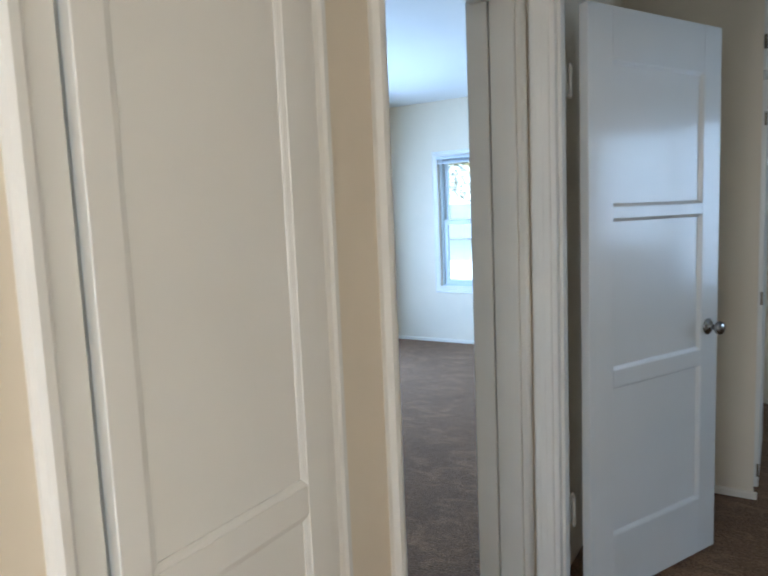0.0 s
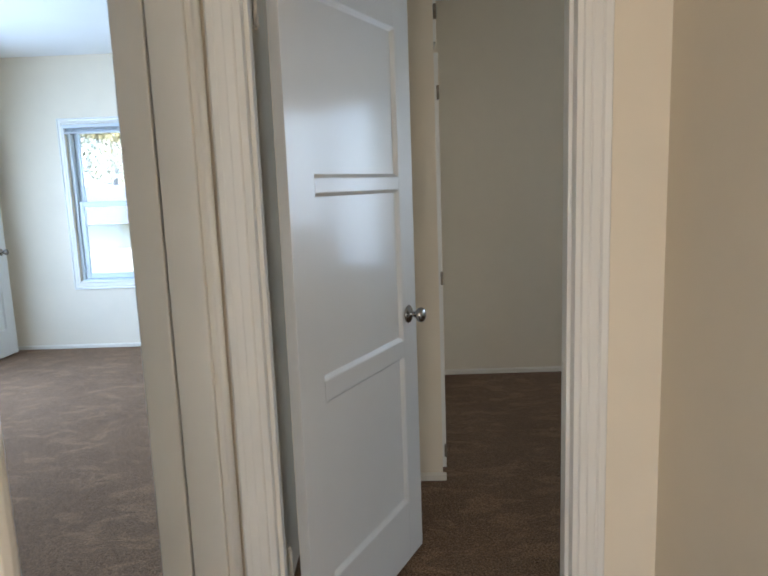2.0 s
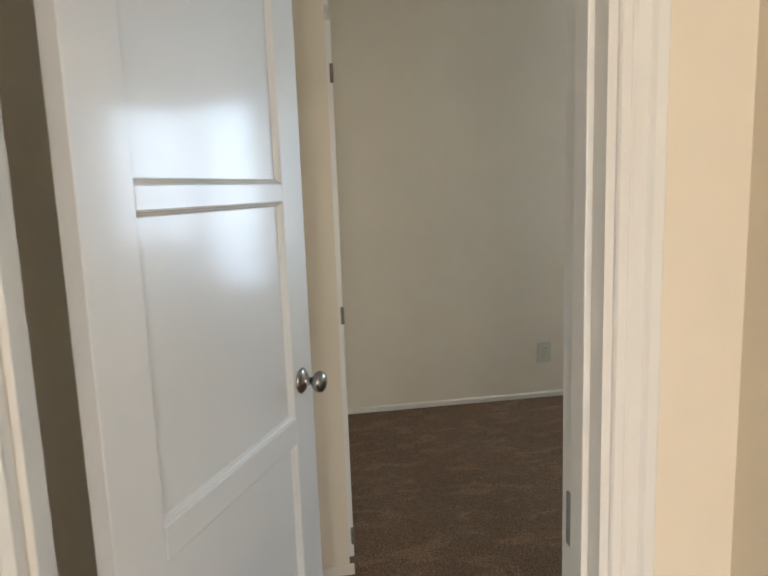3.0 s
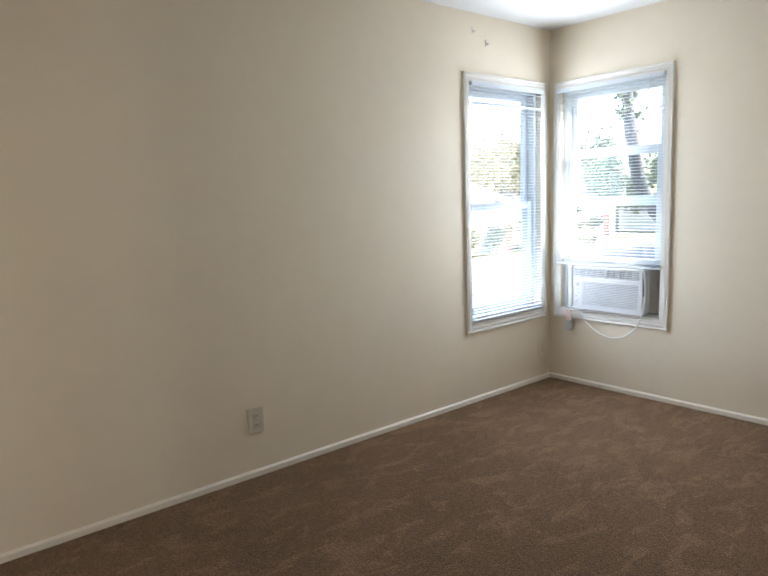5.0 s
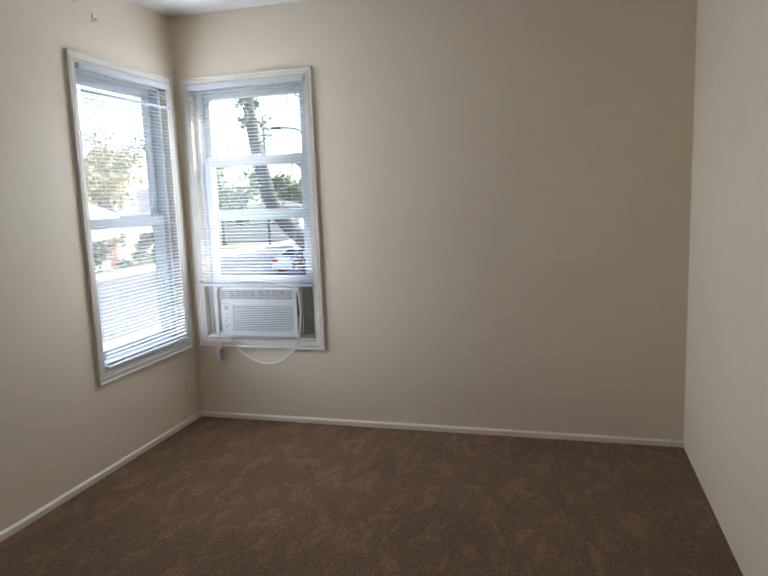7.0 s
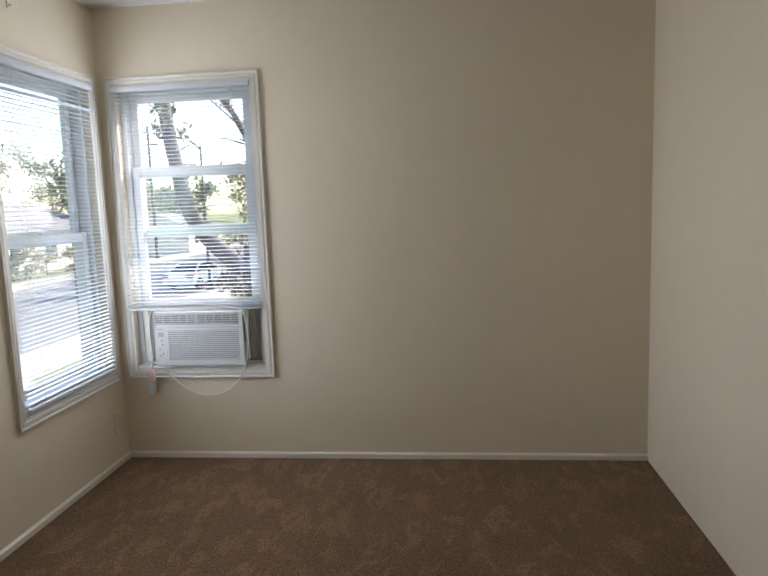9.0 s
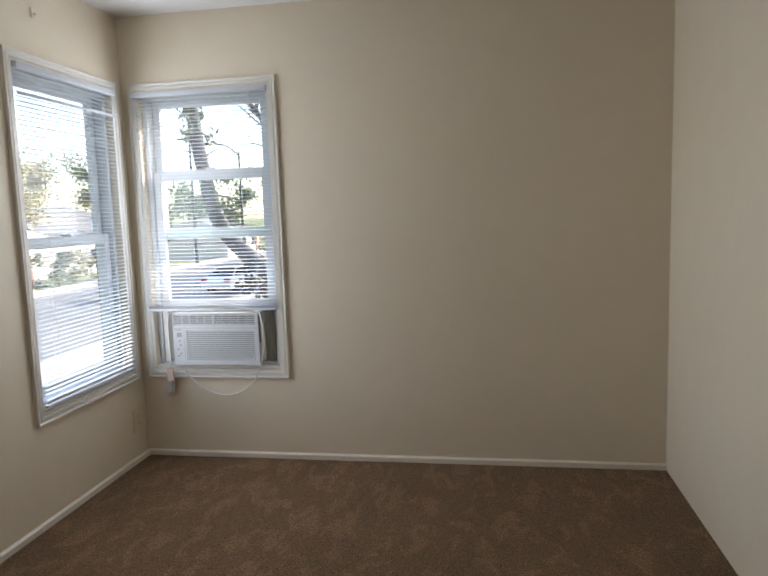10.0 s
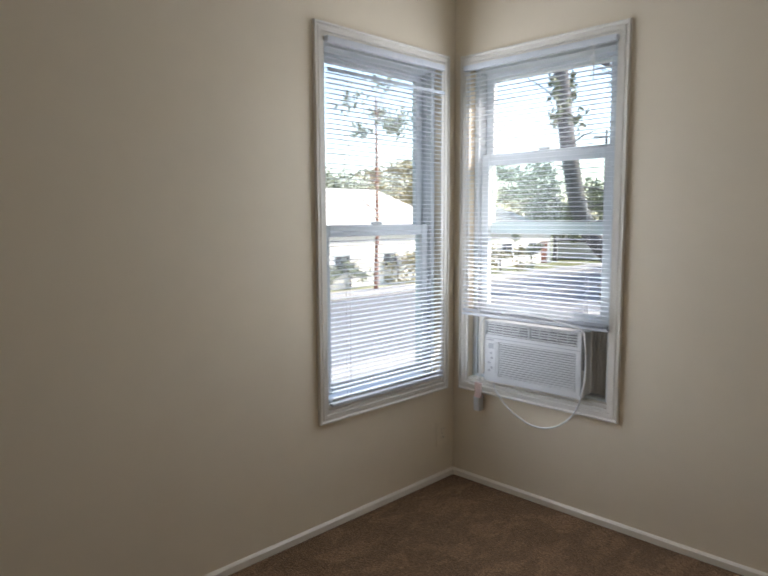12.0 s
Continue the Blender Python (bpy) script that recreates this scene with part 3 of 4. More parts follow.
# door in the other bedroom
od = panel_door("other_room_door", 0.76, 2.03, [(0.115, 0.645, 0.225, 0.765), (0.115, 0.645, 0.825, 1.345), (0.115, 0.645, 1.385, 1.86)], LEAF_T,
                "white panelled door in the other bedroom", DOOR)
door_knob(od, 0.69, 0.91, LEAF_T)
od.matrix_world = pose(-0.30, -7.735, 0.012, 0, 0, 177) @ Matrix.Diagonal((1, -1, 1, 1)) @ pose(0, LEAF_T, 0)


# ---- air conditioner ----
AX0, AX1, AZ0, AZ1, AY = 0.236, 0.764, 0.572, 0.880, -0.045
ac = empty("air_conditioner", "white window air conditioner with louvred front, set on the sill", "air conditioner")
part("body", boxes(((AX0 + 0.004, AY + 0.045, AZ0 + 0.004), (AX1 - 0.004, 0.42, AZ1 - 0.006)), bevel=0.006), PLASTIC, ac)


def front_panel():
    """Front with two wells at the top and one louvre field, cut as a grid."""
    wells = [(0.012, 0.246, 0.238, 0.300), (0.262, 0.505, 0.238, 0.300), (0.086, 0.500, 0.032, 0.205)]
    W, H = AX1 - AX0, AZ1 - AZ0
    X = sorted({0, W, *[v for w in wells for v in w[:2]]})
    Z = sorted({0, H, *[v for w in wells for v in w[2:]]})
    bm = bmesh.new()
    for i in range(len(X) - 1):
        for j in range(len(Z) - 1):
            cx, cz = (X[i] + X[i + 1]) / 2, (Z[j] + Z[j + 1]) / 2
            deep = any(w[0] < cx < w[1] and w[2] < cz < w[3] for w in wells)
            y = AY + (0.016 if deep else 0.0)
            bm.faces.new([bm.verts.new((AX0 + x, y, AZ0 + z)) for x, z in ((X[i], Z[j]), (X[i + 1], Z[j]), (X[i + 1], Z[j + 1]), (X[i], Z[j + 1]))])
    for w in wells:
        c = [(w[0], w[2]), (w[1], w[2]), (w[1], w[3]), (w[0], w[3])]
        for p, q in zip(c, c[1:] + c[:1]):
            bm.faces.new([bm.verts.new((AX0 + a, y, AZ0 + b)) for a, b, y in ((*p, AY), (*q, AY), (*q, AY + 0.016), (*p, AY + 0.016))])
    c = [(0, 0), (W, 0), (W, H), (0, H)]
    for p, q in zip(c, c[1:] + c[:1]):
        bm.faces.new([bm.verts.new((AX0 + a, y, AZ0 + b)) for a, b, y in ((*p, AY), (*q, AY), (*q, AY + 0.044), (*p, AY + 0.044))])
    bmesh.ops.remove_doubles(bm, verts=bm.verts, dist=1e-5)
    rim = [e for e in bm.edges if len(e.link_faces) == 2 and e.calc_face_angle(0) > 1 and min(v.co.y for v in e.verts) < AY + 0.001 and max(v.co.y for v in e.verts) < AY + 0.001]
    bmesh.ops.bevel(bm, geom=rim, offset=0.004, segments=2, affect="EDGES")
    return bm, wells


bm, wells = front_panel()
front = part("front_panel", bm, PLASTIC, ac)
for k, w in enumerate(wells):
    # sheet over the white well floor; its colour darkens the louvre gaps
    part("vent_gap_dark", boxes(((AX0 + w[0] + 0.001, AY + 0.0135, AZ0 + w[2] + 0.001), (AX0 + w[1] - 0.001, AY + 0.0155, AZ0 + w[3] - 0.001))), RECESS_DARK, front)
    n = 15 if k == 2 else 5
    for i in range(n):
        z = AZ0 + w[2] + (i + 0.5) * (w[3] - w[2]) / n
        r = AX0 + w[1]
        lv = part("louvre", boxes(((AX0 + w[0], AY + 0.001, z - (0.0036 if k == 2 else 0.0028)), (r, AY + 0.013, z + (0.0036 if k == 2 else 0.0028)))), PLASTIC, front)
    if k < 2:
        for i in range(1, 5):
            x = AX0 + w[0] + i * (w[1] - w[0]) / 5
            part("vane", boxes(((x - 0.0015, AY + 0.003, AZ0 + w[2]), (x + 0.0015, AY + 0.013, AZ0 + w[3]))), PLASTIC, front)
corner = bmesh.new()
arc = [(AX0 + 0.500, AZ0 + 0.032)] + [(AX0 + 0.500 - 0.042 + 0.042 * math.sin(a), AZ0 + 0.032 + 0.042 - 0.042 * math.cos(a)) for a in [radians(9 * i) for i in range(11)]]
for y in (AY - 0.0006, AY + 0.014):
    corner.faces.new([corner.verts.new((x, y, z)) for x, z in arc])
for p, q in zip(arc, arc[1:] + arc[:1]):
    corner.faces.new([corner.verts.new((x, y, z)) for (x, z), y in ((p, AY - 0.0006), (q, AY - 0.0006), (q, AY + 0.014), (p, AY + 0.014))])
part("corner_fillet", corner, PLASTIC, front)
part("seam", boxes(((AX0 + 0.006, AY - 0.0008, AZ0 + 0.2195), (AX1 - 0.006, AY + 0.002, AZ0 + 0.2225))), GREY_PLASTIC, front)
part("control_panel", boxes(((AX0 + 0.014, AY - 0.002, AZ0 + 0.045), (AX0 + 0.070, AY + 0.002, AZ0 + 0.205)), bevel=0.002), PLASTIC, ac)
part("display", boxes(((AX0 + 0.026, AY - 0.0035, AZ0 + 0.168), (AX0 + 0.056, AY - 0.0015, AZ0 + 0.195))), GREY_PLASTIC, ac, "dark grey display")
part("badge", boxes(((AX0 + 0.014, AY - 0.0015, AZ0 + 0.2085), (AX0 + 0.056, AY + 0.001, AZ0 + 0.214))), GREY_PLASTIC, ac)
for zz, xx in ((0.145, 0.042), (0.120, 0.046), (0.095, 0.030), (0.070, 0.046), (0.055, 0.030)):
    part("button", boxes(((AX0 + xx - 0.006, AY - 0.004, AZ0 + zz - 0.005), (AX0 + xx + 0.006, AY - 0.0015, AZ0 + zz + 0.005)), bevel=0.0015), GREY_PLASTIC, ac)
part("side_grip", boxes(((AX1 - 0.002, AY + 0.012, AZ0 + 0.13), (AX1 + 0.0015, AY + 0.034, AZ0 + 0.29)), bevel=0.0015), RECESS_DARK, ac, "dark strip that stands for the side grip's recess")


def pleats(x0, x1, n, z0, z1, y):
    bm = bmesh.new()
    rows = []
    for i in range(2 * n + 1):
        x = x0 + (x1 - x0) * i / (2 * n)
        rows.append([bm.verts.new((x, y + (0.010 if i % 2 else 0.0), z)) for z in (z0, z1)])
    back = [[bm.verts.new(v.co + Vector((0, 0.002, 0))) for v in r] for r in rows]
    for s in (rows, back):
        for a, b in zip(s, s[1:]):
            bm.faces.new((a[0], b[0], b[1], a[1]))
    return bm


part("filler_strip", boxes(((0.131, 0.046, 0.570), (0.162, 0.060, 0.892)), bevel=0.002), TRIM, ac, "cream filler strip beside the pleats")
part("side_curtain", pleats(0.160, AX0 + 0.003, 6, 0.582, 0.892, 0.055), ACCORDION, ac, "pleated side curtain")
part("side_curtain", pleats(AX1 - 0.003, 0.856, 6, 0.582, 0.892, 0.055), ACCORDION, ac, "pleated side curtain")
part("mounting_rail", boxes(((0.131, 0.050, 0.568), (0.856, 0.075, 0.583)), bevel=0.002), GREY_PLASTIC, ac)

part("top_rail", boxes(((0.131, 0.050, 0.8745), (0.856, 0.100, 0.8945)), bevel=0.002), GREY_PLASTIC, ac)

cable = empty("power_cord", "white power cord draped over and below the air conditioner", "power cord")
part("cord", tube(smooth_path([(0.30, -0.02, 0.905), (0.36, -0.035, 0.925), (0.50, -0.045, 0.932), (0.66, -0.045, 0.912), (0.765, -0.06, 0.895), (0.795, -0.07, 0.84), (0.80, -0.068, 0.70), (0.775, -0.06, 0.58),
                               (0.72, -0.045, 0.48), (0.62, -0.030, 0.405), (0.50, -0.022, 0.388), (0.38, -0.026, 0.44), (0.305, -0.035, 0.52), (0.29, -0.04, 0.565)]), 0.0042), CORD, cable)
part("cord", tube(smooth_path([(0.235, -0.03, 0.90), (0.222, -0.06, 0.86), (0.218, -0.064, 0.74), (0.222, -0.062, 0.63), (0.210, -0.055, 0.56), (0.205, -0.05, 0.50)]), 0.0040), CORD, cable)
part("tag", boxes(((0.185, -0.060, 0.475), (0.228, -0.052, 0.555)), bevel=0.006), PINK, cable, "pale pink paper tag")
part("plug", boxes(((0.172, -0.050, 0.400), (0.208, -0.012, 0.478)), bevel=0.006), PLASTIC, cable, "bulky white plug")


def outlet(m, label, plate=ALMOND):
    o = empty("wall_outlet", label, "outlet", group="wall outlets", m=m)
    part("plate", boxes(((-0.045, -0.006, -0.068), (0.045, 0.0, 0.068)), bevel=0.003), plate, o)
    for s in (-1, 1):
        f = part("socket", boxes(((-0.017, -0.008, s * 0.022 - 0.014), (0.017, -0.005, s * 0.022 + 0.014)), bevel=0.002), plate, o)
        for x in (-0.007, 0.007):
            part("slot", boxes(((x - 0.0012, -0.0085, s * 0.022 - 0.004), (x + 0.0012, -0.0078, s * 0.022 + 0.006))), DARK, f)
    part("screw", lathe([(0.003, 0), (0.0032, 0.001), (0.001, 0.0018)], 8), METAL, o).matrix_basis = Matrix.Translation((0, -0.006, 0)) @ pose(0, 0, 0, 90)
    return o


outlet(pose(0.0, -2.556, 0.300, 0, 0, 90), "cream jumbo outlet plate on the wall above the baseboard")
outlet(pose(0.0, -0.10, 0.250, 0, 0, 90), "wall-coloured outlet plate low beside the room corner", PAINT)
# screw holes of a lost curtain bracket
for (y, z) in ((-0.83, 2.47), (-0.705, 2.405)):
    b = empty("curtain_bracket", "small painted-over curtain bracket on the wall", "bracket", group="curtain brackets", m=pose(0, y, z))
    part("plate", boxes(((0, -0.008, -0.022), (0.006, 0.008, 0.022)), bevel=0.002), TRIM, b)
    part("hook", boxes(((0.006, -0.004, -0.012), (0.024, 0.004, -0.004)), bevel=0.002), TRIM, b)


# ---- outside ----
GRD = -2.9
ASPHALT = material("pale_street_concrete", (0.16, 0.16, 0.165), rough=0.85, var=0.2, scale=0.6, grain=0.15, grain_scale=30)
CONCRETE = material("pale_concrete", (0.35, 0.335, 0.315), rough=0.85, var=0.1, scale=0.8, grain=0.06, grain_scale=20)
LAWN = material("dry_lawn", (0.16, 0.17, 0.07), rough=0.95, var=0.35, scale=0.25, grain=0.2, grain_scale=12)
STUCCO = material("white_stucco", (0.7, 0.68, 0.63), rough=0.85, var=0.05, scale=2, bump=0.1, bump_scale=60)
PALE_ROOFING = material("pale_shingles", (0.55, 0.53, 0.50), rough=0.9, var=0.12, scale=5)
ROOFING = material("grey_shingles", (0.16, 0.16, 0.17), rough=0.9, var=0.2, scale=6)
PANE_DARK = material("dark_house_pane", (0.03, 0.035, 0.04), rough=0.1, var=0.1)
BARK = material("brown_bark", (0.15, 0.14, 0.14), rough=0.95, var=0.3, scale=7, bump=0.5, bump_scale=18)
LEAF = material("green_leaf", (0.19, 0.21, 0.13), rough=0.55, var=0.4, scale=2.5)
LEAF_YELLOW = material("yellow_green_leaf", (0.32, 0.275, 0.145), rough=0.6, var=0.35, scale=1.5)
LEAF_BROWN = material("dry_brown_leaf", (0.20, 0.15, 0.11), rough=0.7, var=0.35, scale=3)
CAR_WHITE = material("white_car_paint", (0.74, 0.74, 0.75), rough=0.2, var=0.02, coat=0.6)
CAR_GLASS = material("car_glass", (0.02, 0.025, 0.03), rough=0.08, var=0.05)
TYRE = material("tyre_rubber", (0.02, 0.02, 0.02), rough=0.8, var=0.1)
RED = material("red_lamp", (0.5, 0.02, 0.02), rough=0.25, var=0.05)
POLE = material("dark_green_pole", (0.03, 0.04, 0.04), rough=0.5, metal=0.3, var=0.1)
WOOD_POLE = material("reddish_pole", (0.24, 0.10, 0.06), rough=0.8, var=0.25, scale=4)

tagged(finish("ground", boxes(((-900, -900, GRD - 0.5), (900, 900, GRD))), LAWN), "dry green and brown lawn round the houses", "ground", kind="structure")
tagged(finish("road", boxes(((-23.5, -400, GRD + 0.004), (-11.4, 400, GRD + 0.02))), ASPHALT), "pale worn concrete street", "road", kind="structure")
for x0, x1 in ((-11.4, -9.4), (-25.8, -23.5)):
    tagged(finish("pavement", boxes(((x0, -300, GRD + 0.004), (x1, 300, GRD + 0.15)), bevel=0.01), CONCRETE), "pale concrete sidewalk with kerb", "sidewalk", kind="structure")
tagged(finish("driveway", boxes(((-9.4, -6.0, GRD + 0.004), (-1.6, 12.0, GRD + 0.03))), CONCRETE), "pale concrete forecourt in the sun", "driveway", kind="structure")
# outer wall below the rooms
tagged(finish("wall_base", boxes(((-0.13, -4.62, GRD), (9.68, 0.13, -0.21)), ((-1.28, -7.88, GRD), (9.68, -4.62, -0.21))), DARK_SKIN), "unseen dark lower storey", "wall", kind="structure")


def leaves(n, centre, spread, size, rnd, shape=None):
    """Loose crown of small bent leaf clumps in one mesh."""
    V, F = [], []
    lumps = [(Vector([rnd.gauss(0, 0.5) * spread[i] for i in range(3)]), rnd.uniform(0.18, 0.42)) for _ in range(max(7, n // 160))]
    for _ in range(n):
        c, r = rnd.choice(lumps)
        p = Vector(centre) + c + Vector([rnd.gauss(0, 0.55) * r * spread[i] for i in range(3)])
        m = Euler((rnd.uniform(0, 6.3), rnd.uniform(0, 6.3), rnd.uniform(0, 6.3))).to_matrix()
        s = size * rnd.uniform(0.6, 1.4)
        k = len(V)
        for q in ((-1, 0, 0), (0, -0.5, 0.12), (1.1, 0, -0.1), (0, 0.5, 0.12)):
            V.append(p + m @ (Vector(q) * s))
        F += [(k, k + 1, k + 2), (k, k + 2, k + 3)]
    return V, F


def mesh_part(name, V, F, mat, parent, label=""):
    me = bpy.data.meshes.new(name)
    me.from_pydata([tuple(v) for v in V], [], F)
    me.materials.append(mat)
    ob = new(name, me)
    ob.parent = parent
    if label:
        ob["label"] = label
    return ob


def limbs(base, top, r, rnd, count, reach, sub=3):
    """A tapered trunk and forked limbs as one mesh."""
    base, top = Vector(base), Vector(top)
    bend = Vector((rnd.uniform(-0.3, 0.3), rnd.uniform(-0.3, 0.3), 0)) * (top - base).length * 0.12
    trunk = smooth_path([base, base.lerp(top, 0.35) + bend, base.lerp(top, 0.7) + bend * 0.5, top], 5)
    all_bm = [tube(trunk, [r * (1.15 - 0.75 * i / len(trunk)) for i in range(len(trunk))], 9)]
    for _ in range(count):
        s = rnd.uniform(0.45, 0.98)
        p = trunk[int(s * (len(trunk) - 1))]
        a = rnd.uniform(0, math.tau)
        d = Vector((math.cos(a), math.sin(a), rnd.uniform(0.2, 1.0))).normalized() * reach * rnd.uniform(0.5, 1.0)
        e = p + d
        mid = p.lerp(e, 0.5) + Vector((0, 0, -0.08 * reach))
        path = smooth_path([p, mid, e], 4)
        all_bm.append(tube(path, [r * 0.35 * (1 - 0.75 * i / len(path)) for i in range(len(path))], 6))
        for _ in range(sub):
            q = path[rnd.randrange(3, len(path))]
            f = q + Vector((rnd.gauss(0, 1), rnd.gauss(0, 1), rnd.uniform(-0.1, 1.0))).normalized() * reach * rnd.uniform(0.2, 0.5)
            all_bm.append(tube([q, q.lerp(f, 0.5) + Vector((0, 0, 0.03 * reach)), f], [r * 0.12, r * 0.09, r * 0.03], 5))
    out = bmesh.new()
    for b in all_bm:
        tmp = bpy.data.meshes.new("tmp")
        b.to_mesh(tmp)
        b.free()
        out.from_mesh(tmp)
        bpy.data.meshes.remove(tmp)
    return out


def tree(x, y, height, r, crown, leaf_mat, label, seed, n=1400, size=0.16, lean=(0, 0), low=0.45, reach=None, count=9, name="tree"):
    rnd = random.Random(seed)
    t = empty(name, label, "tree", m=pose(x, y, GRD))
    top = (lean[0], lean[1], height * 0.86)
    part("trunk", limbs((0, 0, 0), top, r, rnd, count, reach or crown * 0.9), BARK, t)
    if n:
        V, F = leaves(n, (lean[0], lean[1], height * (1 + low) / 2), (crown, crown, height * (1 - low) / 2), size, rnd)
        mesh_part("crown", V, F, leaf_mat, t)
    return t


# the leaning trunk close by the north window, with clinging leaves
def joined(parts):
    out = bmesh.new()
    for b in parts:
        tmp = bpy.data.meshes.new("tmp")
        b.to_mesh(tmp)
        b.free()
        out.from_mesh(tmp)
        bpy.data.meshes.remove(tmp)
    return out


near = empty("street_tree", "leaning dark trunk with clinging green leaves", "tree", m=pose(0, 2.0, GRD))
rnd = random.Random(11)
stem = smooth_path([(1.5, 0.5, 0), (1.25, 0.35, 1.6), (0.75, 0.2, 3.1), (0.05, 0.05, 3.85), (-0.30, 0, 4.25), (-0.44, 0, 4.75), (-0.52, 0, 5.3), (-0.62, 0, 6.2), (-0.66, 0.05, 7.0)], 5)
pieces = [tube(stem, [0.10 - 0.055 * i / len(stem) for i in range(len(stem))], 10)]
for _ in range(26):
    q = stem[rnd.randrange(18, len(stem))]
    d = Vector((rnd.gauss(0, 1), rnd.gauss(0, 0.6), rnd.uniform(-0.3, 0.8))).normalized() * rnd.uniform(0.15, 0.45)
    pieces.append(tube([q, q + d * 0.5 + Vector((0, 0, 0.02)), q + d], [0.009, 0.006, 0.002], 5))
part("trunk", joined(pieces), BARK, near)
V, F = leaves(170, (-0.50, -0.02, 5.15), (0.20, 0.16, 0.36), 0.034, rnd)
mesh_part("ivy", V, F, LEAF, near, "sparse green leaves round the upper trunk")
V, F = leaves(420, (0.12, 0.0, 3.72), (0.30, 0.2, 0.26), 0.030, rnd)
mesh_part("dry_vine", V, F, LEAF_BROWN, near, "dry brown vine round the lower trunk")
# bare twiggy tree whose boughs reach across the upper pane
bare = empty("bare_tree", "bare twiggy tree with thin dark boughs", "tree", m=pose(1.48, 3.0, GRD))
rnd = random.Random(23)
bole = smooth_path([(0, 0, 0), (-0.1, 0, 2.0), (-0.4, 0.1, 3.6), (-1.05, 0.1, 4.45), (-1.55, 0.1, 5.0), (-1.85, 0.1, 5.5), (-2.3, 0.1, 5.75)], 5)
pieces = [tube(bole, [0.085 * (1 - 0.93 * i / len(bole)) + 0.004 for i in range(len(bole))], 8)]
for _ in range(34):
    q = bole[rnd.randrange(13, len(bole) - 2)]
    d = Vector((rnd.uniform(-1.0, 0.15), rnd.gauss(0, 0.4), rnd.uniform(-0.35, 0.8))).normalized() * rnd.uniform(0.25, 0.8)
    m = q + d * 0.5 + Vector((0, 0, 0.05))
    pieces.append(tube([q, m, q + d], [0.011, 0.007, 0.002], 5))
    for _ in range(2):
        e = Vector((rnd.uniform(-1, 0.4), rnd.gauss(0, 0.4), rnd.uniform(-0.6, 0.9))).normalized() * rnd.uniform(0.1, 0.3)
        pieces.append(tube([m, m + e], [0.005, 0.0015], 4))
part("trunk", joined(pieces), BARK, bare)
V, F = leaves(60, (-1.5, 0.1, 4.75), (0.5, 0.2, 0.3), 0.028, rnd)
mesh_part("dry_leaves", V, F, LEAF_BROWN, bare, "few dry brown leaves")
tree(-7.6, 27.5, 3.6, 0.14, 1.6, LEAF_BROWN, "dry brown leafy shrub tree beside the sidewalk", 5, n=900, size=0.13, low=0.15)
tree(-8.4, 33.0, 2.2, 0.06, 1.0, LEAF, "low green shrub by the sidewalk", 6, n=500, size=0.12, low=0.1, name="shrub")
for i, (x, y, h, c, mt, lb) in enumerate([
        (-36, 40, 9.5, 4.6, LEAF_YELLOW, "yellow-green broad tree across the street"), (-44, 52, 11, 5.5, LEAF_YELLOW, "yellow-green broad tree across the street"),
        (-31, 55, 7.5, 3.4, LEAF, "green round tree across the street"), (-50, 36, 9, 4.5, LEAF, "green round tree across the street"),
        (-60, 48, 10, 5, LEAF, "green round tree across the street"), (-33, 76, 9, 4.5, LEAF, "green round tree across the street"),
        (-24, 84, 9, 5, LEAF_YELLOW, "yellow-green broad tree across the street"), (-46, 74, 12, 6, LEAF, "green round tree across the street"),
        (-70, 66, 11, 6, LEAF, "green round tree across the street"), (-41, -24, 12, 6, LEAF_YELLOW, "yellow-green round tree behind the white house"), (-30, -31, 10, 5, LEAF_YELLOW, "yellow-green round tree behind the white house"),
        # these three stand out of view, placed for their shadow on the road
        (-3.0, 46, 19, 5.0, LEAF, "unseen tall street tree shading the road"), (-3.5, 56, 20, 5.5, LEAF, "unseen tall street tree shading the road"), (-4.0, 66, 20, 5.5, LEAF, "unseen tall street tree shading the road")]):
    tree(x, y, h, 0.22, c, mt, lb, 40 + i, n=6500 if "shading" in lb else 3400, size=0.32 if "shading" in lb else 0.24, low=0.3)
for i in range(9):
    tree(-27.4 - 0.3 * (i % 2), 12.0 + 4.1 * i, 2.0 + 0.25 * (i % 3), 0.06, 1.5, LEAF_YELLOW if i % 3 == 1 else LEAF, "low garden shrub along the far sidewalk", 90 + i, n=650, size=0.15, low=0.05, name="shrub")
# tall slender tree on the far sidewalk
thin = empty("slender_tree", "slender reddish trunk with a thin tuft of leaves", "tree", m=pose(-25.0, 23.9, GRD + 0.15))
rnd = random.Random(77)
part("trunk", limbs((0, 0, 0), (0.1, 0.0, 11.2), 0.12, rnd, 7, 2.0, 3), WOOD_POLE, thin)
V, F = leaves(520, (0, 0, 10.6), (1.9, 1.9, 1.5), 0.15, rnd)
mesh_part("crown", V, F, LEAF, thin)


